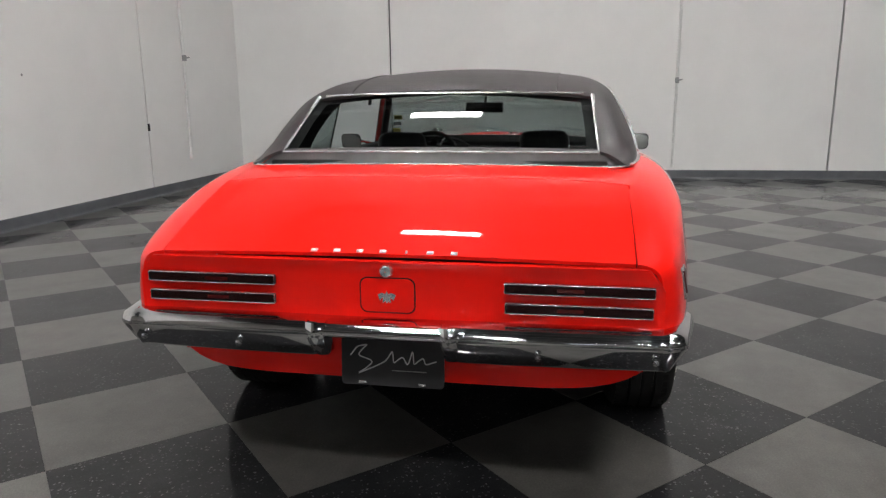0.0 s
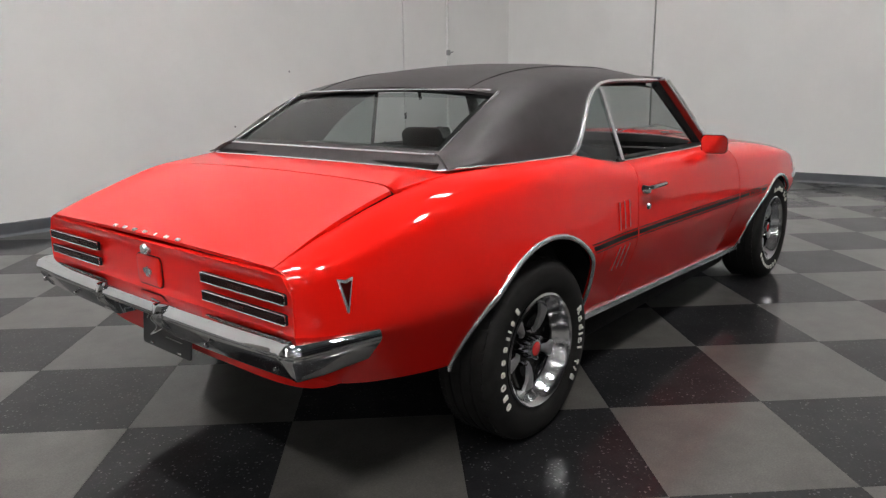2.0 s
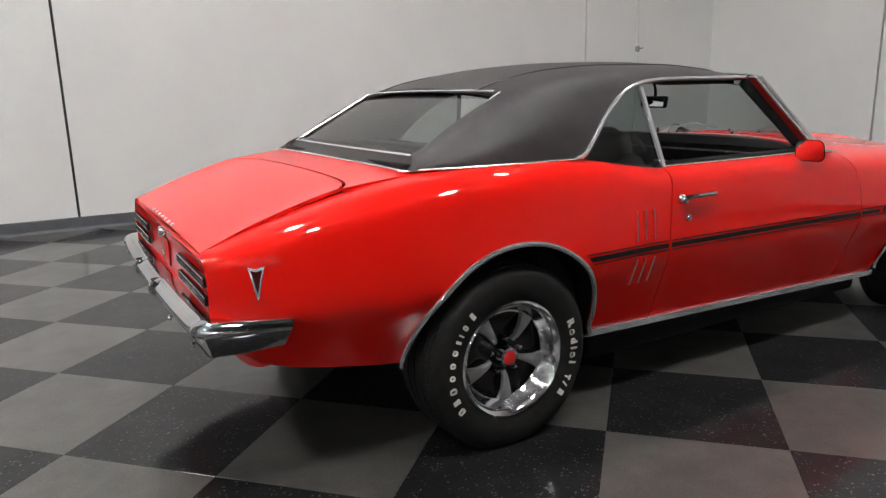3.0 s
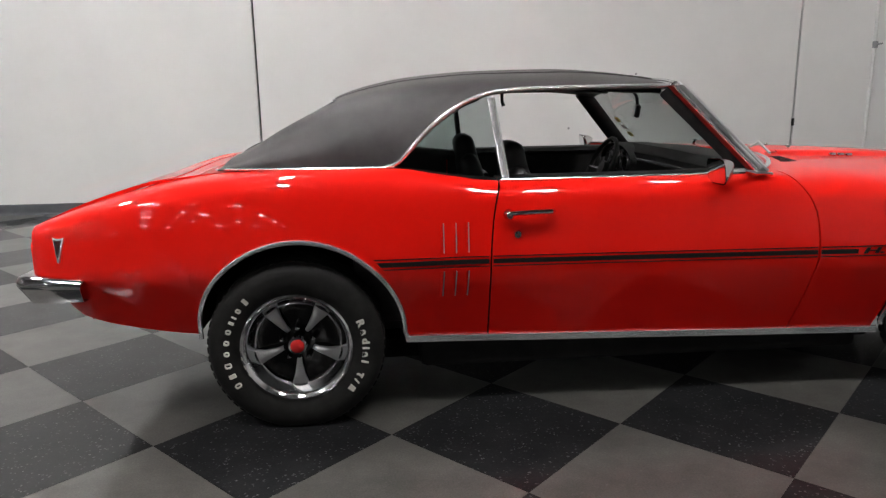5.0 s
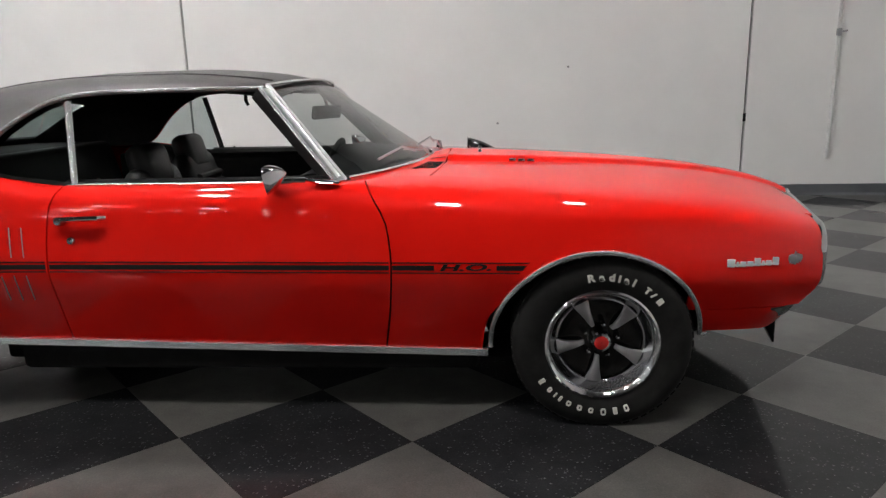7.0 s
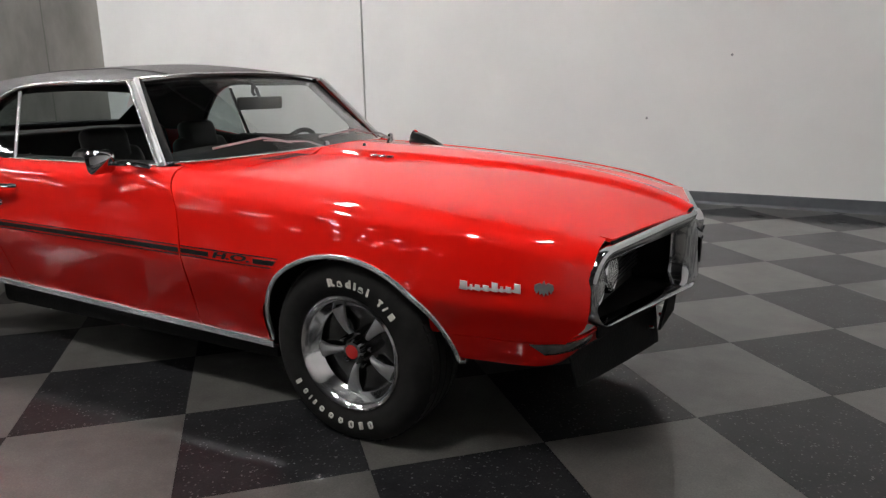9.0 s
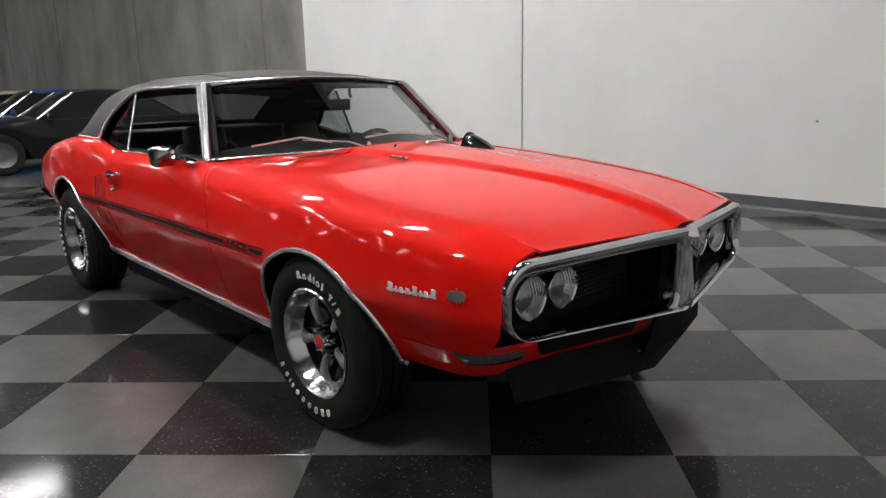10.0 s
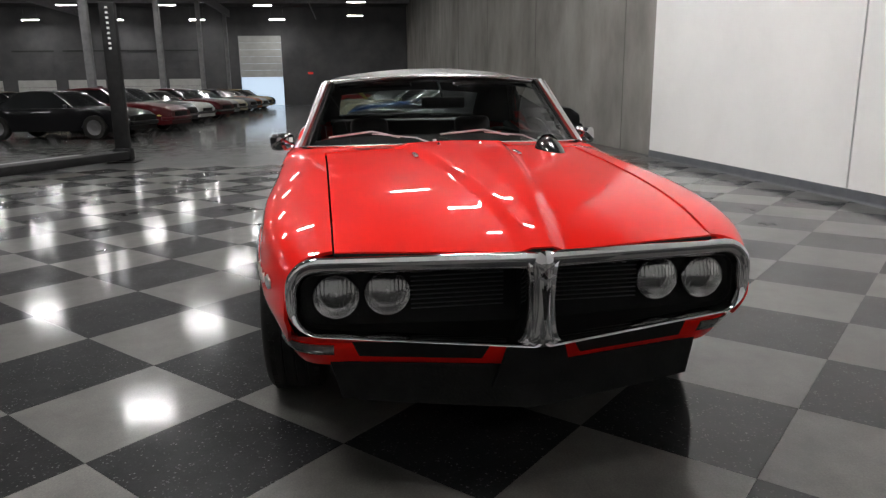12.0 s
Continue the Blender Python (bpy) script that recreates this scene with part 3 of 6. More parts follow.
for s in (-1, 1):
    xs = [x for x in np.linspace(-1.03, 0.125, 44)]
    trim([(x, s * (roof_section(x, rail_z(x))[0][0] + 0.004), rail_z(x) + 0.002) for x in xs], 0.0095, "drip_rail", 0.9)
    line = [(x, s * (r_base(x) + 0.004), 0.967) for x in np.linspace(-1.0, -1.62, 20)]
    line += [(-1.652, s * 0.672, 0.962), (-1.670, s * 0.635, 0.960)]
    trim(line, 0.008, "roof_base_trim")
    # screen pillar with its two bright strips
    a, b = Vector((0.425, s * 0.782, 0.912)), Vector((0.130, s * 0.645, 1.246))
    pillar = bmesh.new()
    rows = [[a.lerp(b, t) + Vector((-0.004, -s * 0.004, 0)) * k + Vector((-0.028, 0, 0)) * (1 - k) for k in (0, 0.33, 0.66, 1)] for t in np.linspace(0, 1, 8)]
    inner = [[p - Vector((0.012, s * 0.035, 0.0)) for p in row] for row in rows]
    grid(rows, bm=pillar)
    grid(inner, bm=pillar)
    grid([[r[0] for r in rows], [r[0] for r in inner]], bm=pillar)
    grid([[r[-1] for r in rows], [r[-1] for r in inner]], bm=pillar)
    bmesh.ops.recalc_face_normals(pillar, faces=pillar.faces[:])
    PIL = part("screen_pillar", pillar, RED_DARK, CAR, "red painted screen pillar under a satin steel cover")
    rows = [[a.lerp(b, t) + Vector((lerp(-0.016, 0.019, k), s * (0.004 + 0.003 * math.sin(math.pi * k) - 0.004 * k), 0.004 * k)) for k in np.linspace(0, 1, 6)] for t in np.linspace(0, 1, 8)]
    part("pillar_cover", outward(grid(rows), (-0.2, 0, 0.9)), PILLAR_STEEL, PIL, "satin steel pillar cover")
    trim([a.lerp(b, t) + Vector((-0.020, s * 0.005, 0)) for t in np.linspace(0, 1, 8)], 0.0075, "pillar_trim", 0.6, material=BRIGHT, up=(0, s, 0.3))
    trim([sc_low(s * 0.99).lerp(sc_top(s * 0.99), t) + Vector((0.012, s * 0.010, 0.012)) for t in np.linspace(0, 1, 10)], 0.0105, "screen_trim", 0.7, material=SATIN)
    trim([a.lerp(b, t) + Vector((0.020, s * 0.001, 0.006)) for t in np.linspace(0, 1, 8)], 0.0055, "pillar_edge", 0.7, material=SATIN, up=(0, s, 0.3))
    trim([(x, s * (top_y(x) - 0.004), top_z(x) + 0.003) for x in np.linspace(-0.60, 0.40, 16)], 0.0075, "belt_trim")
    trim([rw_low(s).lerp(rw_top(s), t) + Vector((-0.006, s * 0.006, 0.009)) for t in np.linspace(0, 1, 10)], 0.0075, "rear_window_trim", 0.7)
    # wheel lips
    for cx, rx, cz, rz in ARCHES:
        pts = []
        for k in range(41):
            x = cx - rx * math.cos(math.pi * k / 40)
            z = max(bot_z(x), cz + rz * max(0.0, 1 - ((x - cx) / rx) ** 2) ** 0.5)
            pts.append((x, s * (section(x, z)[0][0] + 0.003), z + 0.001))
        end = cx < 0
        pts = [(pts[0][0] - 0.0, pts[0][1], pts[0][2] - 0.02)] + pts + ([(pts[-1][0] + 0.012, pts[-1][1] - s * 0.004, pts[-1][2] - 0.03)] if cx < 0 else [(x, s * (section(x, bot_z(x))[0][0] + 0.003), bot_z(x)) for x in (1.748, 1.765)])
        part("wheel_lip", tube(pts, 0.0095, 8, flat=0.8, up=(0, 1, 0)), BRIGHT, PANELS["quarter" if cx < 0 else "fender", s], "chrome wheel arch moulding")
    # sill moulding
    rows = []
    for x in np.linspace(-0.975, 0.955, 24):
        z, y = lerp(0.322, 0.273, (x + 0.97) / 1.92), bot_y(x)
        rows.append([(x, s * (y + 0.002), z), (x, s * (y + 0.010), z - 0.004), (x, s * (y + 0.008), z - 0.030), (x, s * (y - 0.02), z - 0.040), (x, s * (y - 0.14), z - 0.045)])
    part("rocker_moulding", skin(rows, (0, 0, 0.5)), BRIGHT, CAR)
trim([sc_low(v) + Vector((0.012, 0, 0.004)) for v in np.linspace(-1, 1, 31)], 0.010, "screen_base_trim")
trim([sc_top(v) + Vector((0.004, 0, 0.012)) for v in np.linspace(-1, 1, 25)], 0.010, "screen_top_trim")
trim([rw_low(v) + Vector((-0.012, 0, 0.006)) for v in np.linspace(-1, 1, 25)], 0.010, "rear_window_trim")
trim([rw_top(v) + Vector((-0.004, 0, 0.012)) for v in np.linspace(-0.95, 0.95, 25)], 0.010, "rear_window_trim")
trim([(back_low(0.66 * v) - 0.004, 0.655 * v, 0.958 + 0.010 * (1 - v * v)) for v in np.linspace(-1, 1, 31)], 0.008, "roof_base_trim")

# inside of arches, floor pan and engine bay, so that nothing shows through
for cx, rx, cz, rz in ARCHES:
    for s in (-1, 1):
        rows = []
        for t in np.linspace(0, 1, 6):
            row = []
            for k in range(21):
                x, z = cx - (rx + 0.004) * math.cos(math.pi * k / 20), cz + (rz + 0.004) * math.sin(math.pi * k / 20) if 0 < k < 20 else cz + 0.02
                row.append((x, s * lerp(0.50, min(0.872, section(x, z)[0][0] - 0.016), t), z))
            rows.append(row)
        bm = grid(rows)
        bm.faces.new([bm.verts.new((p[0], s * 0.50, p[2])) for p in rows[0]])
        part("wheel_house", bm, MATT, CAR)
# floor pan and rails set extra low and wide to shade the floor beneath
part("floor_pan", box((1.84, 1.48, 0.12), (0.0, 0, 0.218), 0.03), MATT, CAR)
part("front_crossmember", box((0.90, 0.95, 0.10), (1.40, 0, 0.26), 0.03), MATT, CAR)
part("fuel_tank", box((0.50, 0.80, 0.12), (-1.90, 0, 0.45), 0.04), MATT, CAR)
for s in (-1, 1):
    part("frame_rail", box((2.2, 0.10, 0.09), (0.0, s * 0.52, 0.185), 0.02), MATT, CAR)
part("exhaust_pipe", tube([(-1.7, -0.45, 0.40), (-1.0, -0.42, 0.20), (0.8, -0.25, 0.18)], 0.03), MATT, CAR)
part("rear_axle", tube([(AXLE_R, -0.6, 0.33), (AXLE_R, 0.6, 0.33)], 0.05, 10), MATT, CAR)
part("bay_wall", box((0.04, 1.3, 0.5), (0.62, 0, 0.65), 0.005), MATT, CAR)
part("boot_floor", box((0.70, 1.3, 0.04), (-1.84, 0, 0.50), 0.005), MATT, CAR)

# ---------------------------------------------------------------- wheels
TYRE_R, RIM_R = 0.327, 0.203


def arc_place(a, y, radius):
    """The place of a character on the sidewall, its top turned outwards."""
    a = radians(a)
    return basis(Vector((radius * math.cos(a), y, radius * math.sin(a))), (math.sin(a), 0, -math.cos(a)), (math.cos(a), 0, math.sin(a)))


def ring_block(w, h, rim, depth, place):
    """A hollow rounded block."""
    outer, inner = rounded(w, h, min(w, h) * 0.38, 4), rounded(w - 2 * rim, h - 2 * rim, (min(w, h) - 2 * rim) * 0.38, 4)
    rows = [[(x, y, z) for x, y in loop] for loop, z in ((outer, 0), (outer, depth), (inner, depth), (inner, 0))]
    bm = grid(rows, False, True)
    bmesh.ops.recalc_face_normals(bm, faces=bm.faces[:])
    bm.transform(place)
    return bm


def sidewall_writing(parent, first_angle, second_angle, radius=0.2555, y=-0.1205):
    """The tyre's generic word in raised white characters; its maker's marks as plain blocks."""
    for k, ch in enumerate("Radial"):
        a = first_angle - (0, 8.6, 16.6, 22.6, 28.4, 34.6)[k]
        part("sidewall_letter", writing(ch, 0.036, 0.0022, arc_place(a, y, radius) @ Matrix.Diagonal((1.12, 1, 1, 1)), 0.0, 0.05), LETTER, parent, flat=True)
    for k, (w, h, lean) in enumerate(((0.019, 0.007, 0.0), (0.006, 0.025, -0.35), (0.019, 0.025, 0.0))):
        m = arc_place(first_angle - (47, 53, 60.5)[k], y, radius) @ Matrix.Translation((0, 0.009 if k == 0 else 0, -0.002)) @ Matrix.Rotation(lean, 4, "Z")
        part("sidewall_block", prism(rounded(w, h, 0.002, 2), 0.005, m), LETTER, parent)
        if k == 0:
            part("sidewall_block", prism(rounded(0.007, 0.019, 0.002, 2), 0.005, m @ Matrix.Translation((0, -0.0125, 0))), LETTER, parent)
    spans = ((0.018, 1, 1), (0.016, 1, 0), (0.020, 1, 1), (0.018, 0, 1), (0.018, 0, 1), (0.018, 0, 1), (0.010, 0, 0), (0.006, 0, 0), (0.015, 0, 1), (0.014, 1, 0))
    for k, (w, tall, hollow) in enumerate(spans):
        h = 0.026 if tall else 0.020
        m = arc_place(second_angle - (0, 9.3, 19, 29.3, 39, 48.8, 57, 62.3, 68.8, 78.6)[k], y, radius) @ Matrix.Translation((0, (h - 0.026) / 2, -0.002))
        part("sidewall_block", ring_block(w, h, 0.0055, 0.005, m) if hollow else prism(rounded(w, h, 0.002, 2), 0.005, m), LETTER, parent)


def wheel(turn, mark, steer=0.0, centre=(0, 0, 0), side=-1):
    """A five-spoke rally wheel; its outer face looks along -y before it is placed."""
    barrel = lathe([(0.175, 0.11), (0.186, 0.105), (0.180, 0.06), (0.150, 0.02), (0.150, -0.02), (0.178, -0.060), (0.183, -0.085), (0.183, 0.10)], 48)
    w = part("wheel", barrel, BLACK, CAR, "five-spoke rally wheel with white-lettered tyre")
    w.matrix_basis = Matrix.Translation(centre) @ pose(0, 0, 0, 0, 0, steer + (180 if side > 0 else 0))
    # tyre
    prof = [(0.196, -0.095), (0.208, -0.106), (0.235, -0.117), (0.268, -0.121), (0.296, -0.116), (0.312, -0.106), (0.321, -0.093)]
    tread = [(TYRE_R, -0.082), (TYRE_R + 0.001, -0.048), (TYRE_R - 0.007, -0.046), (TYRE_R - 0.007, -0.040), (TYRE_R + 0.001, -0.038), (TYRE_R + 0.001, -0.004), (TYRE_R - 0.007, -0.002)]
    half = prof + tread
    full = half + [(r, -y) for r, y in half[::-1]]
    blocks = lathe(full, 64)
    for k in range(60):
        a = 2 * math.pi * k / 60
        for y in (-0.080, 0.080):
            box((0.024, 0.018, 0.0085), ((TYRE_R - 0.003) * math.cos(a), y, (TYRE_R - 0.003) * math.sin(a)), 0, bm=blocks, turn=Matrix.Rotation(-a + math.pi / 2, 4, "Y"))
    tyre = part("tyre", blocks, RUBBER, w, "black tyre with raised white letters")
    sidewall_writing(tyre, mark, mark + 190)
    # bright trim ring, spokes, cap and nuts
    part("trim_ring", lathe([(0.205, -0.104), (0.207, -0.110), (0.200, -0.114), (0.190, -0.108), (0.182, -0.090), (0.166, -0.060), (0.160, -0.052), (0.156, -0.053), (0.160, -0.046), (0.180, -0.075)], 64), CHROME_SOFT, w, "polished trim ring")
    part("wheel_disc", lathe([(0.001, -0.028), (0.10, -0.030), (0.152, -0.042), (0.158, -0.040)], 48), BLACK, w)
    for k in range(5):
        a = radians(turn + 90 + 72 * k)
        rows = []
        for q, wid, y in ((0.058, 0.008, -0.050), (0.078, 0.011, -0.062), (0.120, 0.019, -0.066), (0.160, 0.032, -0.058)):
            rows.append([Vector((q, -wid, y + 0.012)), Vector((q, -wid * 0.86, y)), Vector((q, -wid * 0.3, y - 0.004)), Vector((q, wid * 0.3, y - 0.004)), Vector((q, wid * 0.86, y)), Vector((q, wid, y + 0.012))])
        rows = [[Vector((p.x, p.z, p.y)) for p in row] for row in rows]
        bm = grid(rows)
        bmesh.ops.recalc_face_normals(bm, faces=bm.faces[:])
        if sum(f.normal.y for f in bm.faces) > 0:
            bmesh.ops.reverse_faces(bm, faces=bm.faces[:])
        bm.transform(Matrix.Rotation(-a, 4, "Y"))
        part("spoke", bm, SPOKE, w)
        b = radians(turn + 90 + 36 + 72 * k)
        c = (0.062 * math.cos(b), -0.05, 0.062 * math.sin(b))
        part("lug_nut", lathe([(0.001, -0.022), (0.007, -0.020), (0.010, -0.012), (0.011, 0.02)], 10, centre=c), CHROME, w)
    cap = part("hub_cap", lathe([(0.026, -0.086), (0.034, -0.084), (0.037, -0.076), (0.040, -0.05), (0.042, -0.03)], 24), CHROME, w)
    part("cap_badge", lathe([(0.001, -0.088), (0.022, -0.088), (0.027, -0.085)], 24), RED_CAP, cap, "red enamel cap centre")
    return w


for s in (-1, 1):
    wheel(-36 if s < 0 else 20, 21, 0, (AXLE_R - 0.01, s * 0.770, TYRE_R - 0.010), s)
    wheel(-44 if s < 0 else -30, 101, -1.0, (AXLE_F - 0.005, s * 0.775, TYRE_R - 0.010), s)


# ---------------------------------------------------------------- nose: split chrome bumper, grilles, lamps
def bezel_point(s, a, b):
    """A place on the nose plane: a from the middle (0) to the outer corner (1), b from the lower (0) to the upper edge (1)."""
    y = lerp(0.0, 0.742, a)
    zt, zb = lerp(0.719, 0.698, a), lerp(0.455, 0.482, a)
    return Vector((nose_x(y) - 0.003 + 0.010 * a, s * y, lerp(zb, zt, b)))


def bezel_loop(s, grow, forward, r=0.085):
    """A rounded loop round one grille opening; grow is metres outside (+) or inside (-) of its edge."""
    w, h = 0.742, 0.225
    pts = []
    out_r, in_r = r, 0.03
    for cx, cy, rr, a0 in ((w - out_r, h - out_r, out_r, 0), (in_r, h - in_r, in_r, 90), (in_r, in_r, in_r, 180), (w - out_r, out_r, out_r, 270)):
        for k in range(7):
            a = radians(a0 + 15 * k)
            g = grow * (1 + 0.5 * max(0, math.sin(a)) - 0.68 * max(0, -math.sin(a)))
            rr2 = max(0.006, rr + g)
            pts.append(((cx + rr2 * math.cos(a)) / w, (cy + rr2 * math.sin(a)) / h))
    return [bezel_point(s, a, b) + Vector((forward, 0, 0)) for a, b in pts]


for s in (-1, 1):
    loops = [bezel_loop(s, g, f) for g, f in ((0.010, -0.05), (0.015, -0.020), (0.0155, -0.002), (0.0135, 0.008), (0.009, 0.012), (0.003, 0.0115), (-0.006, 0.007), (-0.014, 0.000), (-0.020, -0.014), (-0.027, -0.042))]
    bm = grid(loops, False, True)
    bmesh.ops.recalc_face_normals(bm, faces=bm.faces[:])
    BEZ = part("grille_surround", bm, CHROME, CAR, "chrome grille and lamp surround")
    deep = [Vector((2.118, p.y, p.z)) for p in bezel_loop(s, -0.030, 0)]
    bm = grid([bezel_loop(s, -0.0275, -0.040), bezel_loop(s, -0.030, -0.06), deep], False, True)
    bmesh.ops.recalc_face_normals(bm, faces=bm.faces[:])
    part("grille_tunnel", bm, MATT, BEZ, "black inner wall of the grille")
    back = part("grille_back", outward(grid([[Vector((2.120, bezel_point(s, a, b).y, bezel_point(s, a, b).z)) for a in np.linspace(0.0, 1.0, 9)] for b in np.linspace(0.0, 1.0, 4)]), (0, 0, 0.6)), MATT, BEZ, "matt black grille back")
    for k in range(11):
        z = lerp(0.536, 0.684, k / 10)
        line = [(2.148, s * y, z) for y in np.linspace(0.075, 0.372, 6)]
        part("grille_bar", tube(line, 0.0042, 4, flat=0.55), GRILLE, BEZ)
    for y, z in ((0.605, 0.583), (0.446, 0.586)):
        lamp_at = Vector((2.150, s * y, z + 0.004))
        lamp_m = Matrix.Translation(lamp_at)
        rim = lathe([(0.067, 0.0), (0.070, 0.004), (0.073, 0.0), (0.074, -0.03), (0.06, -0.062)], 40, "x")
        h = part("headlamp", rim, CHROME, BEZ, "round sealed-beam headlamp", at=lamp_m)
        part("reflector", lathe([(0.001, -0.060), (0.014, -0.0575), (0.030, -0.048), (0.046, -0.032), (0.058, -0.015), (0.068, 0.0)], 40, "x"), REFLECTOR, h, "silvered bowl")
        part("filament_cap", lathe([(0.001, -0.026), (0.004, -0.028), (0.006, -0.036), (0.004, -0.058)], 12, "x"), GRILLE, h)
        lens = part("lens", lathe([(0.001, 0.019), (0.02, 0.0175), (0.04, 0.012), (0.056, 0.005), (0.067, -0.002)], 40, "x"), LAMP_PANE, h)
        lens.visible_shadow = False
    # indicator lamp let into the corner below the seam
    rows = []
    for t in np.linspace(0, 1, 22):
        row = []
        for k, o in ((0.0, 0.001), (0.08, 0.007), (0.35, 0.010), (0.65, 0.010), (0.92, 0.007), (1.0, 0.001)):
            row.append(chin_place(s, lerp(0.385 + 0.045 * k, 0.575 - 0.004 * k, t), lerp(0.425, 0.380, k), o))
        rows.append(row)
    part("indicator_lamp", skin(rows, (1.9, 0, 0.45), 0.01), LENS_CLEAR, CAR, "clear ribbed indicator lamp")
    # lower air opening: its shade put in as a black plate on the uncut valance
    part("air_opening_shade", prism([(-0.225 * s, 0.032), (-0.19 * s, -0.028), (0.20 * s, -0.028), (0.225 * s, 0.032)][::s], 0.010, basis((nose_x(0.345) - 0.0850, s * 0.345, 0.412), (-0.235 * s, 1.0, 0), (0.12, 0, 1))), MATT, VALANCE, "matt black plate as the shade of the air opening")

# shade of the gap under the bonnet's front edge, laid in as a black bar
part("hood_gap_shade", tube([(nose_x(y) - 0.016, y, hood_z(1, y / 0.61) - 0.010) for y in np.linspace(-0.605, 0.605, 41)], 0.0055, 6), MATT, CAR)

# the beak between the grilles
prof = [(-1.0, -0.07), (-1.0, -0.020), (-0.93, -0.002), (-0.80, 0.006), (-0.62, 0.004), (-0.50, 0.010), (-0.42, 0.018), (-0.20, 0.023), (0.0, 0.034)]
prof += [(-y, d) for y, d in prof[-2::-1]]
beak_w = curve([(0.0, 0.085), (0.08, 0.066), (0.2, 0.053), (0.45, 0.046), (0.68, 0.047), (0.84, 0.051), (0.94, 0.060), (1.0, 0.068)])
rows = []
for t in np.linspace(0, 1, 25):
    z = lerp(0.450, 0.736, t)
    back = 0.016 * max(0, 1 - t / 0.12) ** 2 + 0.020 * max(0, (t - 0.88) / 0.12) ** 2
    rows.append([(2.338 + d - 0.010 * (1 - t) - back - 0.04 * max(0, beak_w(t) * abs(y) - 0.055), y * beak_w(t), z + 0.014 * (1 - abs(y)) * t**6) for y, d in prof])
rows.append([(p[0] - 0.075, p[1], p[2] + 0.002) for p in rows[-1]])
BEAK = part("beak", outward(grid(rows), (2.2, 0, 0.6)), CHROME, CAR, "pointed chrome centre of the nose")
part("beak_badge", prism([(-0.013, 0.055), (0.0, 0.040), (0.013, 0.055), (0.003, -0.045), (-0.003, -0.045)], 0.006, basis((2.364, 0, 0.590), (0, 1, 0), (0.03, 0, 1))), BLACK, BEAK)
part("beak_chevron", prism([(-0.026, 0.010), (0.0, -0.004), (0.026, 0.010), (0.026, 0.002), (0.0, -0.014), (-0.026, 0.002)], 0.008, basis((2.364, 0, 0.672), (0, 1, 0), (0, 0, 1))), CHROME, BEAK)
part("tow_bracket", prism([(-0.135, -0.085), (0.135, -0.085), (0.105, 0.0), (0.085, 0.075), (-0.085, 0.075), (-0.105, 0.0)], 0.012, basis((2.262, 0, 0.385), (0, 1, 0), (0.14, 0, 1))), MATT, CAR, "matt black centre bracket")
# chin spoiler
rows = [[(nose_x(0.60 * v) - 0.130 + 0.018 * i / 5, lerp(0.635, 0.60, i / 5) * v, lerp(0.345, 0.205 + 0.018 * v * v, i / 5)) for v in np.linspace(-1, 1, 31)] for i in range(6)]
SPOIL = part("chin_spoiler", skin(rows, (0, 0, 0.4), 0.008), MATT, CAR, "flexible matt black chin spoiler")
for y in (-0.085, 0.085):
    part("bolt", lathe([(0.001, 0.006), (0.007, 0.004), (0.008, -0.01)], 10, "x", (nose_x(0) - 0.122, y, 0.288)), BRIGHT, SPOIL)
part("radiator_wall", box((0.04, 1.22, 0.38), (2.02, 0, 0.54), 0.005), MATT, CAR)

# bonnet details
def hood_place(x, y):
    u = (x - HD0) / (nose_x(y) - HD0)
    return Vector((x, y, hood_z(u, y / 0.63)))


tach = bmesh.new()
rows = []
for t in np.linspace(0, 1, 13):
    w, h = 0.068 * (1 - t**3 * 0.75), 0.080 * (1 - t**1.6) + 0.004
    rows.append([(0.865 + 0.20 * t, 0.455 + w * math.cos(a), 0.893 - 0.010 * t + h * math.sin(a)) for a in np.linspace(0, math.pi, 13)])
grid(rows, bm=tach)
tach.faces.new([tach.verts.new(p) for p in rows[0]])
bmesh.ops.recalc_face_normals(tach, faces=tach.faces[:])
TACH = part("hood_tachometer", tach, BLACK, HOOD, "black hood-mounted tachometer pod")
part("dial_glass", lathe([(0.001, 0.0), (0.05, 0.0), (0.056, 0.004)], 24, "x", (0.862, 0.455, 0.930)), MIRROR, TACH)
for s in (-1, 1):
    for k in range(3):
        o = hood_place(1.07 + 0.040 * k, s * 0.235)
        part("engine_badge", box((0.030, 0.020, 0.016), o + Vector((0, 0, 0.006)), 0.004), CHROME, HOOD)
    part("washer_nozzle", lathe([(0.001, 0.012), (0.006, 0.009), (0.010, 0.0)], 10, "z", hood_place(0.93, s * 0.10)), CHROME, HOOD)
# louvres in the cowl: the shade in their slots drawn as matt black bars
for s in (-1, 1):
    for k in range(16):
        part("louvre_slot_shade", tube([cowl_place(s * (0.262 + 0.0145 * k) / 0.68, u) for u in (0.50, 0.62, 0.74, 0.86, 0.95)], 0.0036, 6, flat=0.35), MATT, CAR)
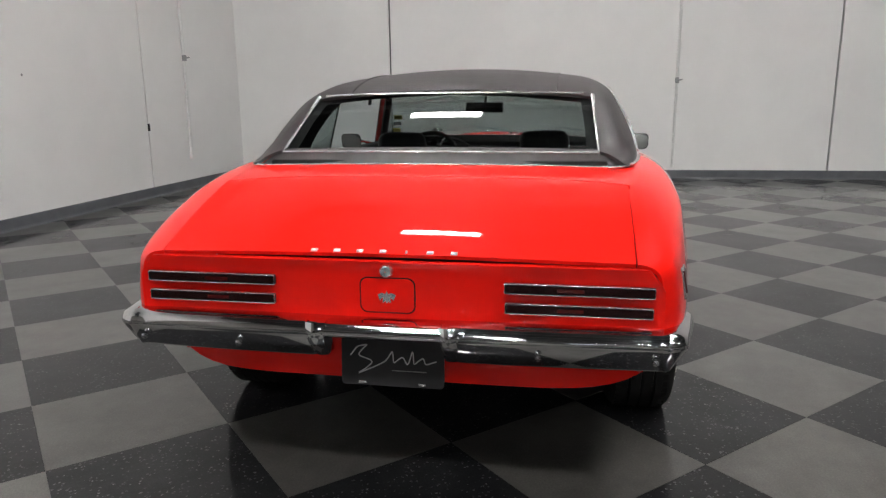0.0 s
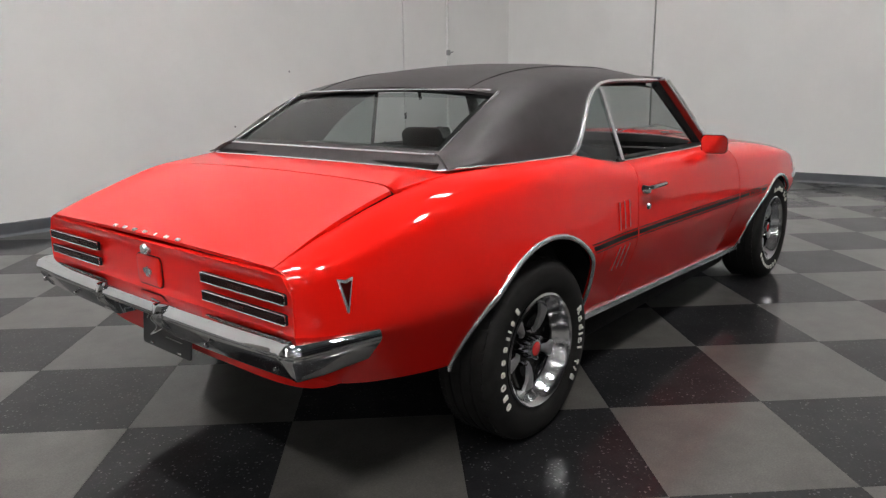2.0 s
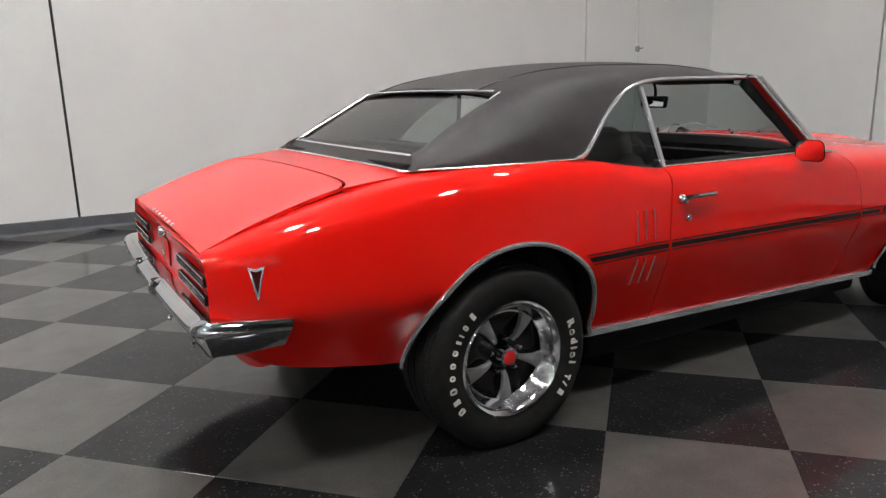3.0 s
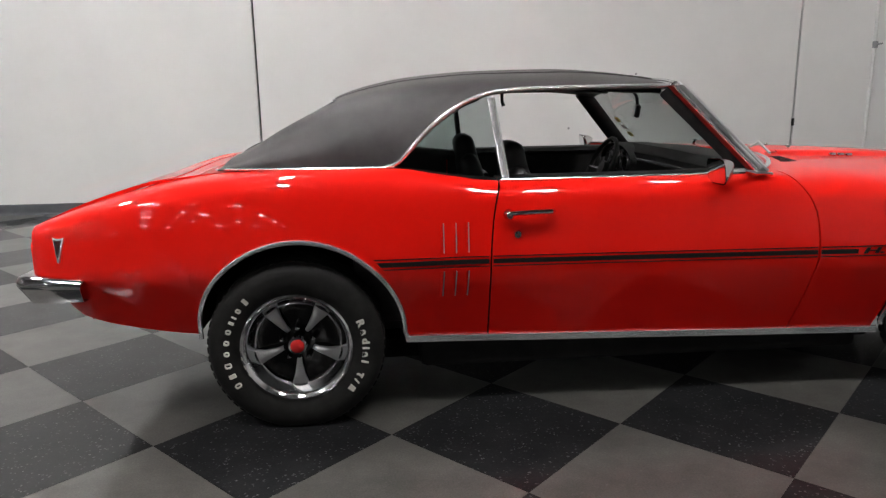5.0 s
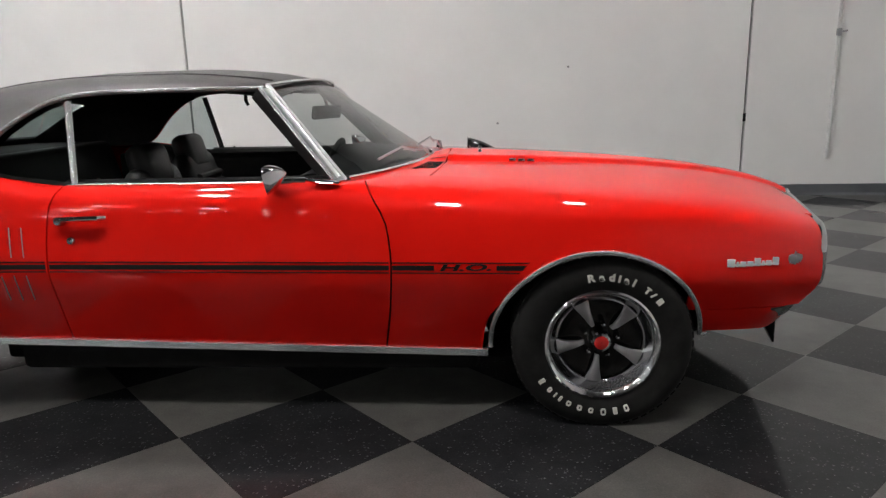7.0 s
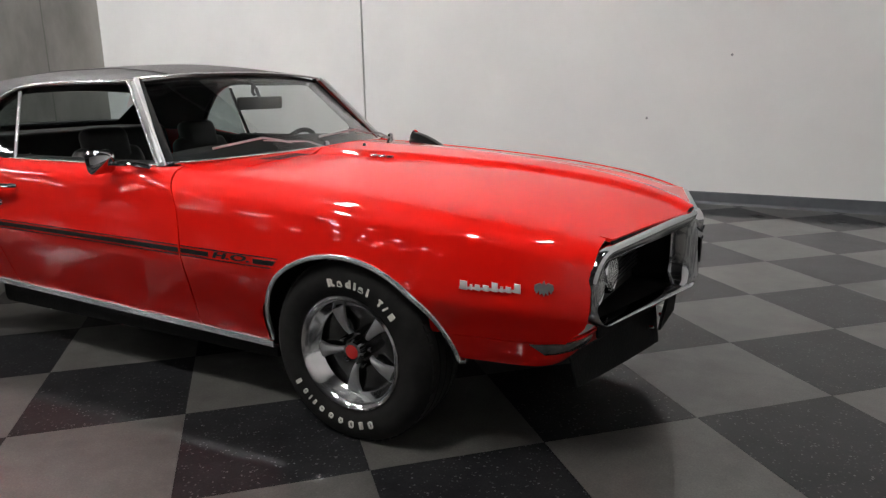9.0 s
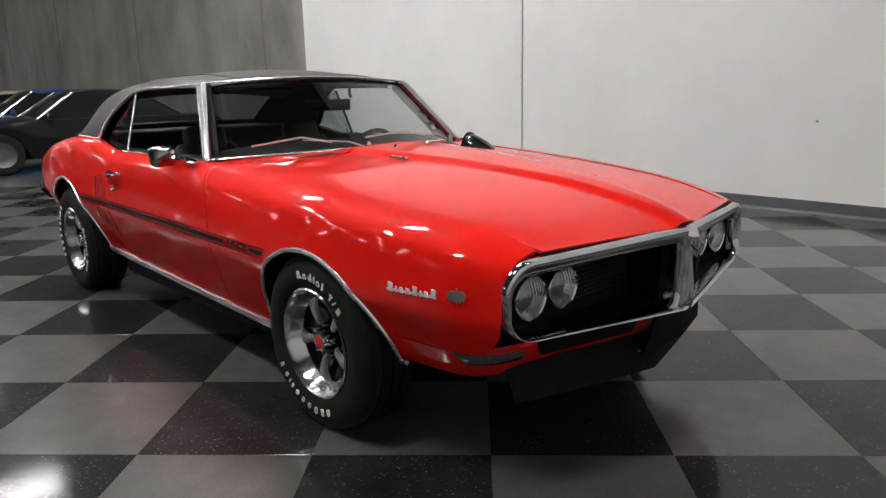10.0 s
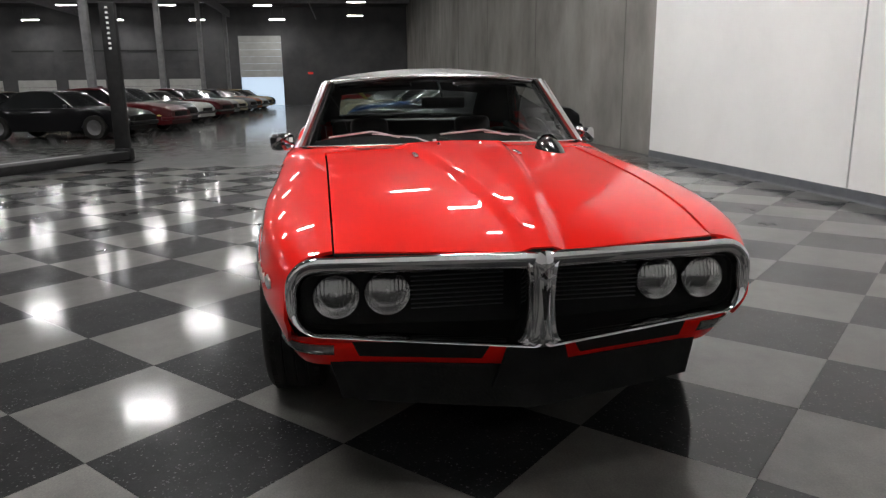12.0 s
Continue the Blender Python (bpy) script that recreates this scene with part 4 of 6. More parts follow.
# wipers
for piv, mid, end in (((0.712, -0.09, 0.937), (0.615, -0.40, 0.990), (0.540, -0.62, 0.972)), ((0.714, 0.457, 0.938), (0.690, 0.17, 0.992), (0.640, -0.05, 0.982))):
    piv, mid, end = Vector(piv), Vector(mid), Vector(end)
    w = part("wiper", tube([piv, piv.lerp(mid, 0.3) + Vector((0, 0, 0.018)), mid], 0.0045, 6, taper=lambda t: 1.2 - 0.6 * t), WIPER, CAR, "polished windscreen wiper")
    part("wiper_blade", tube([mid.lerp(piv, 0.45) + Vector((-0.006, 0, 0.006)), mid + Vector((-0.004, 0, 0.012)), end], 0.0036, 6, flat=1.5), WIPER, w)
    part("wiper_pivot", lathe([(0.001, 0.03), (0.012, 0.026), (0.016, 0.0), (0.018, -0.02)], 12, "z", piv), CHROME, w)

# ---------------------------------------------------------------- tail: bumper, lamps, plate, badges
half = [(-2.408 + 0.018 * (y / 0.74) ** 3, y) for y in np.concatenate([np.linspace(0, 0.15, 6), np.linspace(0.165, 0.21, 9), np.linspace(0.23, 0.735, 18)])]
half += [(-2.345 - 0.050 * math.cos(a), 0.740 + 0.062 * math.sin(a)) for a in np.linspace(0.12, math.pi / 2 - 0.12, 8)]
half += [(lerp(-2.325, -2.128, t), lerp(0.806, 0.846, t**0.8)) for t in np.linspace(0.05, 1, 9)]
line = [(x, -y) for x, y in half[:0:-1]] + half
rows = []
for k, (x, y) in enumerate(line):
    (xa, ya), (xb, yb) = line[max(0, k - 1)], line[min(len(line) - 1, k + 1)]
    n = Vector((-(yb - ya), xb - xa, 0)).normalized()
    lift = 0.5 * (1 + math.tanh((0.186 - abs(y)) / 0.010))
    tip = max(0.0, (x + 2.30) / 0.172)
    zt, zb = 0.605 - 0.008 * tip, lerp(0.492, 0.556, lift) + 0.012 * tip
    row = []
    face = ((-0.072, -0.01), (-0.045, -0.03), (-0.022, -0.01), (-0.006, 0.06), (0.003, 0.19), (0.004, 0.30), (-0.002, 0.40), (-0.038, 0.92), (-0.045, 0.98), (-0.056, 1.0), (-0.070, 0.97))
    roll = ((-0.072, 0.0), (-0.045, -0.03), (-0.020, 0.0), (-0.004, 0.10), (0.006, 0.28), (0.009, 0.46), (0.007, 0.62), (0.0, 0.78), (-0.012, 0.92), (-0.030, 1.0), (-0.070, 0.98))
    for (d0, f0), (d1, f1) in zip(face, roll):
        d, f = lerp(d0, d1, lift), lerp(f0, f1, lift)
        row.append((x + n.x * d - 0.028 * tip * f, y + n.y * d, lerp(zt, zb, f)))
    rows.append(row)
BUMP = part("rear_bumper", skin(rows, (-2.0, 0, 0.53), 0.006), CHROME, CAR, "chrome rear bumper with two guards")
for s in (-1, 1):
    rows = []
    for t in np.linspace(0, 1, 13):
        z = lerp(0.606, 0.496, t)
        fwd, half = 0.018 * math.sin(math.pi * min(1, t * 1.15 + 0.05)) + 0.008, lerp(0.028, 0.018, t)
        base = -2.402 + 0.045 * t**2
        rows.append([(base + 0.05, s * 0.186 - half, z), (base - fwd * 0.6, s * 0.186 - half, z), (base - fwd, s * 0.186 - half * 0.5, z), (base - fwd - 0.003, s * 0.186, z), (base - fwd, s * 0.186 + half * 0.5, z), (base - fwd * 0.6, s * 0.186 + half, z), (base + 0.05, s * 0.186 + half, z)])
    part("bumper_guard", skin(rows, (-2.2, s * 0.186, 0.53), 0.004), CHROME, BUMP)
    for y in (0.42, 0.72):
        part("bumper_bolt", lathe([(0.001, -0.006), (0.008, -0.004), (0.010, 0.004)], 12, "x", (-2.402 + 0.018 * (y / 0.74) ** 3, s * y, 0.532)), CHROME, BUMP)
PL = part("plate", prism(rounded(0.305, 0.152, 0.012), 0.004, basis((-2.290, 0, 0.460), (0, -1, 0), (0.10, 0, 1))), PLATE, CAR, "dark dealer plate with a silver flourish")
stroke = [(-0.125, 0.012), (-0.10, 0.040), (-0.075, 0.045), (-0.10, 0.015), (-0.06, -0.005), (-0.10, -0.040), (-0.02, 0.0), (0.0, 0.028), (0.005, -0.005), (0.03, 0.012), (0.045, -0.008), (0.06, 0.03), (0.065, -0.006), (0.09, 0.012), (0.10, -0.005), (0.13, 0.005)]
stroke_x, stroke_y = curve([(k, p[0]) for k, p in enumerate(stroke)]), curve([(k, p[1]) for k, p in enumerate(stroke)])
pm = basis((-2.290, 0, 0.460), (0, -1, 0), (0.10, 0, 1)) @ Matrix.Translation((0, 0, 0.0055))
part("plate_flourish", tube([pm @ Vector((stroke_x(t), stroke_y(t), 0)) for t in np.linspace(0, 15, 91)], 0.0019, 4), SILVER_INK, PL)
part("plate_line", tube([pm @ Vector((x, -0.028, 0)) for x in (0.0, 0.05, 0.10)], 0.003, 4, flat=0.3), SILVER_INK, PL)
for y in (-0.088, 0.088):
    part("plate_slot", box((0.004, 0.022, 0.007), (-2.303, y, 0.395), 0.001), BRIGHT, PL)
for s in (-1, 1):
    for zc, y0, y1 in ((0.705, 0.325, 0.716), (0.650, 0.327, 0.714)):
        mid, w = (y0 + y1) / 2, y1 - y0
        m = basis((-2.333, s * mid, zc - 0.002), (0, -1, 0), (0, 0, 1))
        L = part("tail_lamp", prism(rounded(w, 0.029, 0.003, 2), 0.009, m), MATT, TAIL, "dark red louvred tail lamp in a bright frame")
        part("lamp_frame", tube([m @ Vector((x, y, 0.010)) for x, y in rounded(w - 0.002, 0.027, 0.003, 2)], 0.0017, 6, closed=True), BRIGHT, L, "slim bright frame")
        part("lens", prism(rounded(w - 0.006, 0.022, 0.002, 2), 0.003, m @ Matrix.Translation((0, 0, 0.009))), LENS_DARK, L)
        part("lens_bar", prism(rounded(w * 0.18, 0.010, 0.002, 2), 0.002, m @ Matrix.Translation((0.02 * s, 0, 0.0118))), LENS_RED, L)
    # side marker shaped like an arrowhead
    m = basis(flank(-2.212, 0.705, s, -0.005), (-s, -0.28, 0), (0, -0.16 * s, 1))
    sm = part("side_marker", prism([(-0.024, 0.044), (-0.0, 0.038), (0.024, 0.044), (0.003, -0.050), (-0.003, -0.050)], 0.010, m, 0.003), BRIGHT, PANELS["quarter", s], "arrowhead side marker")
    part("lens", prism([(-0.016, 0.034), (0.0, 0.029), (0.016, 0.034), (0.0, -0.032)], 0.003, m @ Matrix.Translation((0, 0, 0.010))), LENS_RED, sm)
part("trunk_lock", lathe([(0.001, -0.012), (0.014, -0.011), (0.018, -0.006), (0.019, 0.01)], 24, "x", (-2.335, 0, 0.738)), BRIGHT, TAIL)
FUEL = part("fuel_door", prism(rounded(0.152, 0.096, 0.020), 0.004, basis((-2.327, 0, 0.667), (0, -1, 0), (0, 0, 1)), 0.002), RED, TAIL, "red filler door with a small winged emblem")
# black plate behind the filler door gives the shade in the gap round it
part("fuel_door_gap_shade", prism(rounded(0.159, 0.103, 0.022), 0.002, basis((-2.326, 0, 0.667), (0, -1, 0), (0, 0, 1))), MATT, TAIL)
fm = basis((-2.333, 0, 0.665), (0, -1, 0), (0, 0, 1))
part("emblem", prism([(0, 0.018), (0.005, 0.008), (0.013, 0.012), (0.026, 0.006), (0.020, -0.010), (0.011, -0.002), (0.012, -0.018), (0.004, -0.012), (0.0, -0.020), (-0.004, -0.012), (-0.012, -0.018), (-0.011, -0.002), (-0.020, -0.010), (-0.026, 0.006), (-0.013, 0.012), (-0.005, 0.008)], 0.004, fm), BRIGHT, FUEL)
for k in range(7):
    y = 0.208 - 0.066 * k
    x = -2.325
    z = mid_top(x) - (mid_top(x) - top_z(x)) * (y / 0.67) ** 2
    part("boot_letter", box((0.012, 0.019 if k != 4 else 0.006, 0.006), (x, y, z + 0.001), 0.002, turn=Matrix.Rotation(-0.42, 4, "Y")), BADGE, part_trunk)
for k in range(7):
    o = Vector((2.170, 0.115 + 0.034 * k, 0.662))
    part("grille_letter", box((0.004, 0.017 if k != 4 else 0.005, 0.013), o, 0.001, 1), SPOKE, CAR)

# ---------------------------------------------------------------- sides: handles, locks, stripes, vents, badges, mirrors
STRIPE_BLACK = mat("stripe_black", (0.010, 0.009, 0.009), 0.45, spec=0.2)
stripe_z = lambda x: lerp(0.628, 0.612, (x + 1.07) / 2.17)


def band(x0, x1, dz0, dz1, s, slant0=0.0, slant1=0.0):
    rows = []
    for t in np.linspace(0, 1, 28):
        row = []
        for k in np.linspace(0, 1, 3):
            dz = lerp(dz0, dz1, k)
            x = lerp(x0 - slant0 * dz, x1 + slant1 * dz, t)
            row.append(flank(x, stripe_z(x) + dz, s, 0.0022))
        rows.append(row)
    return outward(grid(rows), (0, 0, 0.6))


for s in (-1, 1):
    d = PANELS["door", s]
    runs = (("quarter", -1.070, -0.662), ("door", -0.648, 0.604), ("fender", 0.616, 1.085))
    for key, a, b in runs:
        sa, sb = (0.9 if key == "quarter" else 0), (0.9 if key == "fender" else 0)
        for lo, hi in ((-0.010, 0.008), (0.015, 0.0195), (-0.0215, -0.017)):
            if key == "fender" and lo == -0.010:
                part("stripe", band(a, 0.765, lo, hi, s), STRIPE_BLACK, PANELS[key, s], "black side stripe")
                part("stripe", band(0.985, b, lo, hi, s, 0, sb), STRIPE_BLACK, PANELS[key, s], "black side stripe")
            else:
                part("stripe", band(a, b, lo, hi, s, sa, sb), STRIPE_BLACK, PANELS[key, s], "black side stripe")
    c = flank(0.875, stripe_z(0.875), s, 0.0015)
    part("stripe_lettering", writing("H.O.", 0.060, 0.0012, basis(c, (-s, 0, 0), (0, 0, 1)) @ Matrix.Diagonal((1.55, 0.52, 1, 1))), STRIPE_BLACK, PANELS["fender", s], flat=True)
    # three slim vents above and below the stripe
    for k in range(3):
        for z0, z1, lean in ((0.660, 0.770, 0.0), (0.490, 0.592, -0.004)):
            x = -0.838 + 0.046 * k
            line = [flank(x + lean * (0.59 - z) / 0.1 if lean else x, z, s, 0.002) for z in np.linspace(z0, z1, 6)]
            part("vent_strip", tube(line, 0.0055, 6, flat=0.5, up=(0, s, 0)), RED, PANELS["quarter", s])
            part("vent_line", tube([p + Vector((0.008, s * 0.002, 0)) for p in line], 0.0021, 5), SPOKE, PANELS["quarter", s])
    # handle: pull bar with button
    y = flank(-0.51, 0.80, s).y
    hb = part("door_handle", tube([(-0.425, y + s * 0.006, 0.803), (-0.435, y + s * 0.030, 0.806), (-0.50, y + s * 0.034, 0.806), (-0.575, y + s * 0.030, 0.803), (-0.60, y + s * 0.010, 0.798)], 0.0115, 8, flat=0.85), CHROME, d, "chrome door handle")
    part("handle_button", lathe([(0.001, -0.030), (0.012, -0.030), (0.017, -0.022), (0.021, 0.004)], 20, "y" , (-0.588, y + (0 if s < 0 else 0), 0.793)) if s < 0 else lathe([(0.001, 0.030), (0.012, 0.030), (0.017, 0.022), (0.021, -0.004)], 20, "y", (-0.588, y, 0.793)), CHROME, hb)
    part("door_lock", lathe([(0.001, s * 0.010), (0.012, s * 0.009), (0.015, s * 0.004), (0.016, -s * 0.01)], 20, "y", flank(-0.556, 0.720, s)), CHROME, d)
    # lettering and bird emblem on the fender, as plain bars
    widths = (0.027, 0.009, 0.019, 0.021, 0.021, 0.009, 0.019, 0.022)
    x = 1.792
    for k, w in enumerate(widths):
        hgt = 0.029 if k in (0, 4, 7) else 0.019
        p = flank(x + w / 2, 0.600 + hgt / 2, s, 0.003)
        part("fender_letter", box((w, 0.005, hgt), p, 0.002, turn=Matrix.Rotation(s * 0.17, 4, "Z")), BADGE, PANELS["fender", s])
        x += w + 0.006
    rows = [[flank(q, z, s, 0.004) for z in (0.603, 0.607, 0.611)] for q in np.linspace(1.792, 1.98, 14)]
    part("letter_bar", outward(grid(rows), (1.5, 0, 0.6)), BADGE, PANELS["fender", s])
    p = flank(2.045, 0.619, s, 0.002)
    part("fender_emblem", prism([(0, 0.026), (0.005, 0.012), (0.012, 0.017), (0.027, 0.011), (0.029, -0.002), (0.021, -0.016), (0.014, -0.004), (0.013, -0.020), (0.005, -0.013), (0.0, -0.024), (-0.005, -0.013), (-0.013, -0.020), (-0.014, -0.004), (-0.021, -0.016), (-0.029, -0.002), (-0.027, 0.011), (-0.012, 0.017), (-0.005, 0.012)], 0.006, basis(p, (-s, 0.35, 0), (0, 0, 1))), SPOKE, PANELS["fender", s])
    # door mirror on a swept foot
    base = Vector((0.33, s * 0.80, 0.905))
    mir = part("door_mirror", tube([base + Vector((0.10, s * 0.03, 0.005)), base + Vector((0.02, s * 0.03, 0.012)), base + Vector((-0.02, s * 0.05, 0.022))], 0.022, 10, flat=0.45, taper=lambda t: 0.55 + 0.6 * math.sin(math.pi * min(1, t + 0.1))), CHROME, d, "chrome door mirror")
    part("mirror_arm", tube([base + Vector((-0.02, s * 0.05, 0.02)), base + Vector((-0.06, s * 0.066, 0.022)), base + Vector((-0.105, s * 0.078, 0.020))], 0.011, 8), CHROME, mir)
    hm = Matrix.Translation(base + Vector((-0.135, s * 0.083, 0.028))) @ Matrix.Rotation(-s * 0.06, 4, "Z") @ Matrix.Rotation(-0.16, 4, "Y")
    shell = bmesh.new()
    rows = []
    for t in np.linspace(0, 1, 9):
        k = (1 - t**1.35) ** 0.75 if t < 1 else 0.02
        rows.append([(lerp(-0.008, 0.062, t), x * k, z * k + 0.012 * t) for x, z in rounded(0.132, 0.096, 0.028, 4)])
    grid(rows, False, True, shell)
    bmesh.ops.recalc_face_normals(shell, faces=shell.faces[:])
    shell.transform(hm)
    part("mirror_shell", shell, CHROME, mir)
    part("mirror_glass", prism(rounded(0.124, 0.088, 0.025, 4), 0.003, hm @ basis((-0.006, 0, 0), (0, -1, 0), (0, 0, 1))), MIRROR, mir)

# ---------------------------------------------------------------- cabin
part("headliner", outward(grid([[(x, r_ty(x) * 1.16 * v, r_mid(x) - 0.035 - (r_mid(x) - r_tz(x) + 0.02) * v * v) for v in np.linspace(-1, 1, 13)] for x in np.linspace(-1.2, 0.16, 12)]), (0, 0, 2)), TRIM, CAR)
for s in (-1, 1):
    part("sail_lining", grid([[(x, s * (roof_section(x, rail_z(x) if x > -1.05 else 0.96)[k][0] - 0.045), roof_section(x, rail_z(x) if x > -1.05 else 0.96)[k][1] - 0.016) for k in range(0, 18)] for x in np.linspace(-1.60, -0.66, 16)]), TRIM, CAR)
    part("door_card", box((1.26, 0.04, 0.52), (-0.03, s * 0.735, 0.62), 0.015), TRIM, CAR)
    part("door_card_top", tube([(-0.62, s * 0.742, 0.898), (0.0, s * 0.742, 0.898), (0.45, s * 0.735, 0.900)], 0.036, 8, flat=0.8), TRIM, CAR)
    part("rear_side_card", box((0.50, 0.04, 0.55), (-0.92, s * 0.715, 0.63), 0.015), TRIM, CAR)
    part("rear_side_top", tube([(-1.05, s * 0.715, 0.945), (-0.80, s * 0.725, 0.905), (-0.62, s * 0.735, 0.885)], 0.030, 8), TRIM, CAR)
part("cabin_floor", box((2.1, 1.42, 0.04), (-0.35, 0, 0.34), 0.005), TRIM, CAR)
part("parcel_shelf", box((0.42, 1.24, 0.03), (-1.44, 0, 0.965), 0.008), TRIM, CAR)
part("transmission_tunnel", box((1.6, 0.26, 0.20), (-0.2, 0, 0.44), 0.06, 3), TRIM, CAR)
rows = []
for y in np.linspace(-0.72, 0.72, 15):
    x0 = screen_x(y) - 0.03
    rows.append([(x0, y, 0.915), (x0 - 0.10, y, 0.950 - 0.02 * (y / 0.72) ** 4), (0.30, y, 0.964 - 0.03 * (y / 0.72) ** 4), (0.255, y, 0.925), (0.25, y, 0.84), (0.30, y, 0.74), (0.40, y, 0.62)])
DASH = part("dashboard", outward(grid(rows), (0.5, 0, 0.6)), TRIM, CAR, "padded black dashboard")
hood_rows = []
for t in np.linspace(0, 1, 13):
    a = math.pi * t
    hood_rows.append([(x, 0.36 + 0.25 * math.cos(a) * k, 0.865 + 0.095 * math.sin(a) * k) for x, k in ((0.225, 0.96), (0.222, 1.0), (0.30, 1.04), (0.42, 1.0))])
part("gauge_cowl", outward(grid(hood_rows), (0.35, 0.36, 0.80)), TRIM, DASH, "padded hood over the gauges")
for y, r in ((0.27, 0.058), (0.45, 0.058), (0.36, 0.026)):
    g = part("gauge", lathe([(r - 0.006, 0.0), (r, -0.010), (r + 0.004, 0.0), (r + 0.004, 0.02)], 28, "x", (0.246, y, 0.872 if r > 0.03 else 0.915)), BRIGHT, DASH, "round gauge with bright rim")
    part("dial", lathe([(0.001, 0.0), (r - 0.004, 0.001)], 24, "x", (0.248, y, 0.872 if r > 0.03 else 0.915)), BLACK, g)
part("glovebox_lid", box((0.012, 0.40, 0.13), (0.262, -0.40, 0.815), 0.006), TRIM, DASH)
part("dash_strip", box((0.006, 1.30, 0.012), (0.246, 0, 0.895), 0.002, 1), BRIGHT, DASH)
part("radio", box((0.012, 0.17, 0.055), (0.258, -0.03, 0.80), 0.004), BRIGHT, DASH)
for y in (-0.62, 0.66):
    part("air_vent", lathe([(0.020, 0.0), (0.034, -0.006), (0.038, 0.012)], 20, "x", (0.246, y, 0.855)), BRIGHT, DASH)


def bucket_seat(y, lean, x=0.0):
    """A high-backed bucket seat with pleated centre, child of the car."""
    base = part("seat", box((0.50, 0.50, 0.17), (-0.20 + x, y, 0.50), 0.06, 3), SEAT, CAR, "black vinyl bucket seat with pleats")
    m = Matrix.Translation((-0.44 + x, y, 0.497)) @ Matrix.Rotation(-lean, 4, "Y")
    b = box((0.13, 0.46, 0.50), (0, 0, 0.20), 0.06, 3)
    for v in b.verts:
        k = max(0.0, v.co.z - 0.1) / 0.35
        v.co.y *= 1 - 0.18 * k
        v.co.x *= 1 - 0.25 * k
    b.transform(m)
    part("backrest", b, SEAT, base)
    h = box((0.10, 0.25, 0.20), (0.006, 0, 0.445), 0.045, 3)
    h.transform(m)
    part("headrest", h, SEAT, base)
    for k in range(7):
        t = tube([m @ Vector((0.062, -0.14, 0.04 + 0.045 * k)), m @ Vector((0.068, 0, 0.04 + 0.045 * k)), m @ Vector((0.062, 0.14, 0.04 + 0.045 * k))], 0.021, 8, flat=0.9)
        part("pleat", t, SEAT, base)


bucket_seat(-0.36, 0.24, 0.06)
bucket_seat(0.36, 0.26, -0.05)
RS = part("rear_seat", box((0.44, 1.20, 0.16), (-0.92, 0, 0.52), 0.05, 3), SEAT, CAR, "black vinyl rear bench")
part("rear_backrest", box((0.12, 1.22, 0.46), (-1.16, 0, 0.76), 0.045, 3, turn=Matrix.Rotation(-0.25, 4, "Y")), SEAT, RS)
# steering wheel
sm = Matrix.Translation((0.14, 0.36, 0.825)) @ Matrix.Rotation(radians(-66), 4, "Y")
ring = tube([sm @ Vector((0.172 * math.cos(a), 0.172 * math.sin(a), 0)) for a in np.linspace(0, 2 * math.pi, 41)[:-1]], 0.013, 8, closed=True)
SW = part("steering_wheel", ring, TRIM, CAR, "black three-spoke steering wheel")
for a in (0, 120, 240):
    part("wheel_spoke", tube([sm @ Vector((0, 0, -0.03)), sm @ Vector((0.168 * math.cos(radians(a + 90)), 0.168 * math.sin(radians(a + 90)), 0))], 0.012, 6, flat=0.4), BRIGHT, SW)
part("horn_pad", lathe([(0.001, 0.0), (0.045, -0.002), (0.05, -0.03)], 20, "z"), TRIM, SW, at=sm)
part("steering_column", tube([sm @ Vector((0, 0, -0.02)), (0.40, 0.36, 0.72)], 0.03, 10), TRIM, SW)
# rear-view mirror and small things at the screen
rvm = Matrix.Translation((0.212, 0.033, 1.136)) @ Matrix.Rotation(radians(-17), 4, "Z") @ Matrix.Rotation(0.15, 4, "Y")
RV = part("rear_view_mirror", box((0.022, 0.25, 0.062), (0, 0, 0), 0.009, 2), TRIM, CAR, "black rear-view mirror", at=rvm)
part("mirror_stem", tube([rvm.inverted() @ Vector(p) for p in ((0.22, 0.033, 1.145), (0.205, 0.02, 1.205), (0.165, 0.01, 1.255))], 0.008, 6), TRIM, RV)
part("mirror_glass", box((0.003, 0.235, 0.05), (-0.0125, 0, 0), 0.0005, 1), MIRROR, RV)
for k, (z, m) in enumerate(((1.00, YELLOW), (1.045, PAPER), (1.085, YELLOW))):
    part("sticker_back", box((0.003, 0.054, 0.034), sc_low(0.86).lerp(sc_top(0.86), (z - 0.93) / 0.33) - Vector((0.0085, 0, 0)), 0.0005, 1, turn=Matrix.Rotation(-0.75, 4, "Y")), MATT, CAR)
    part("screen_sticker", box((0.003, 0.052, 0.032), sc_low(0.86).lerp(sc_top(0.86), (z - 0.93) / 0.33) - Vector((0.012, 0, 0)), 0.0005, 1, turn=Matrix.Rotation(-0.75, 4, "Y")), m, CAR)
part("coat_hook", tube([(-0.36, 0.60, 1.235), (-0.36, 0.595, 1.19), (-0.35, 0.60, 1.165)], 0.010, 6), TRIM, CAR)
for s in (-1, 1):
    part("sun_visor", box((0.14, 0.42, 0.014), (0.03, s * 0.34, 1.235), 0.005, 2, turn=Matrix.Rotation(0.1, 4, "Y")), TRIM, CAR)
    part("lock_knob", lathe([(0.001, 0.03), (0.006, 0.028), (0.005, 0.0)], 8, "z", (-0.50, s * 0.745, 0.905)), CHROME, CAR)

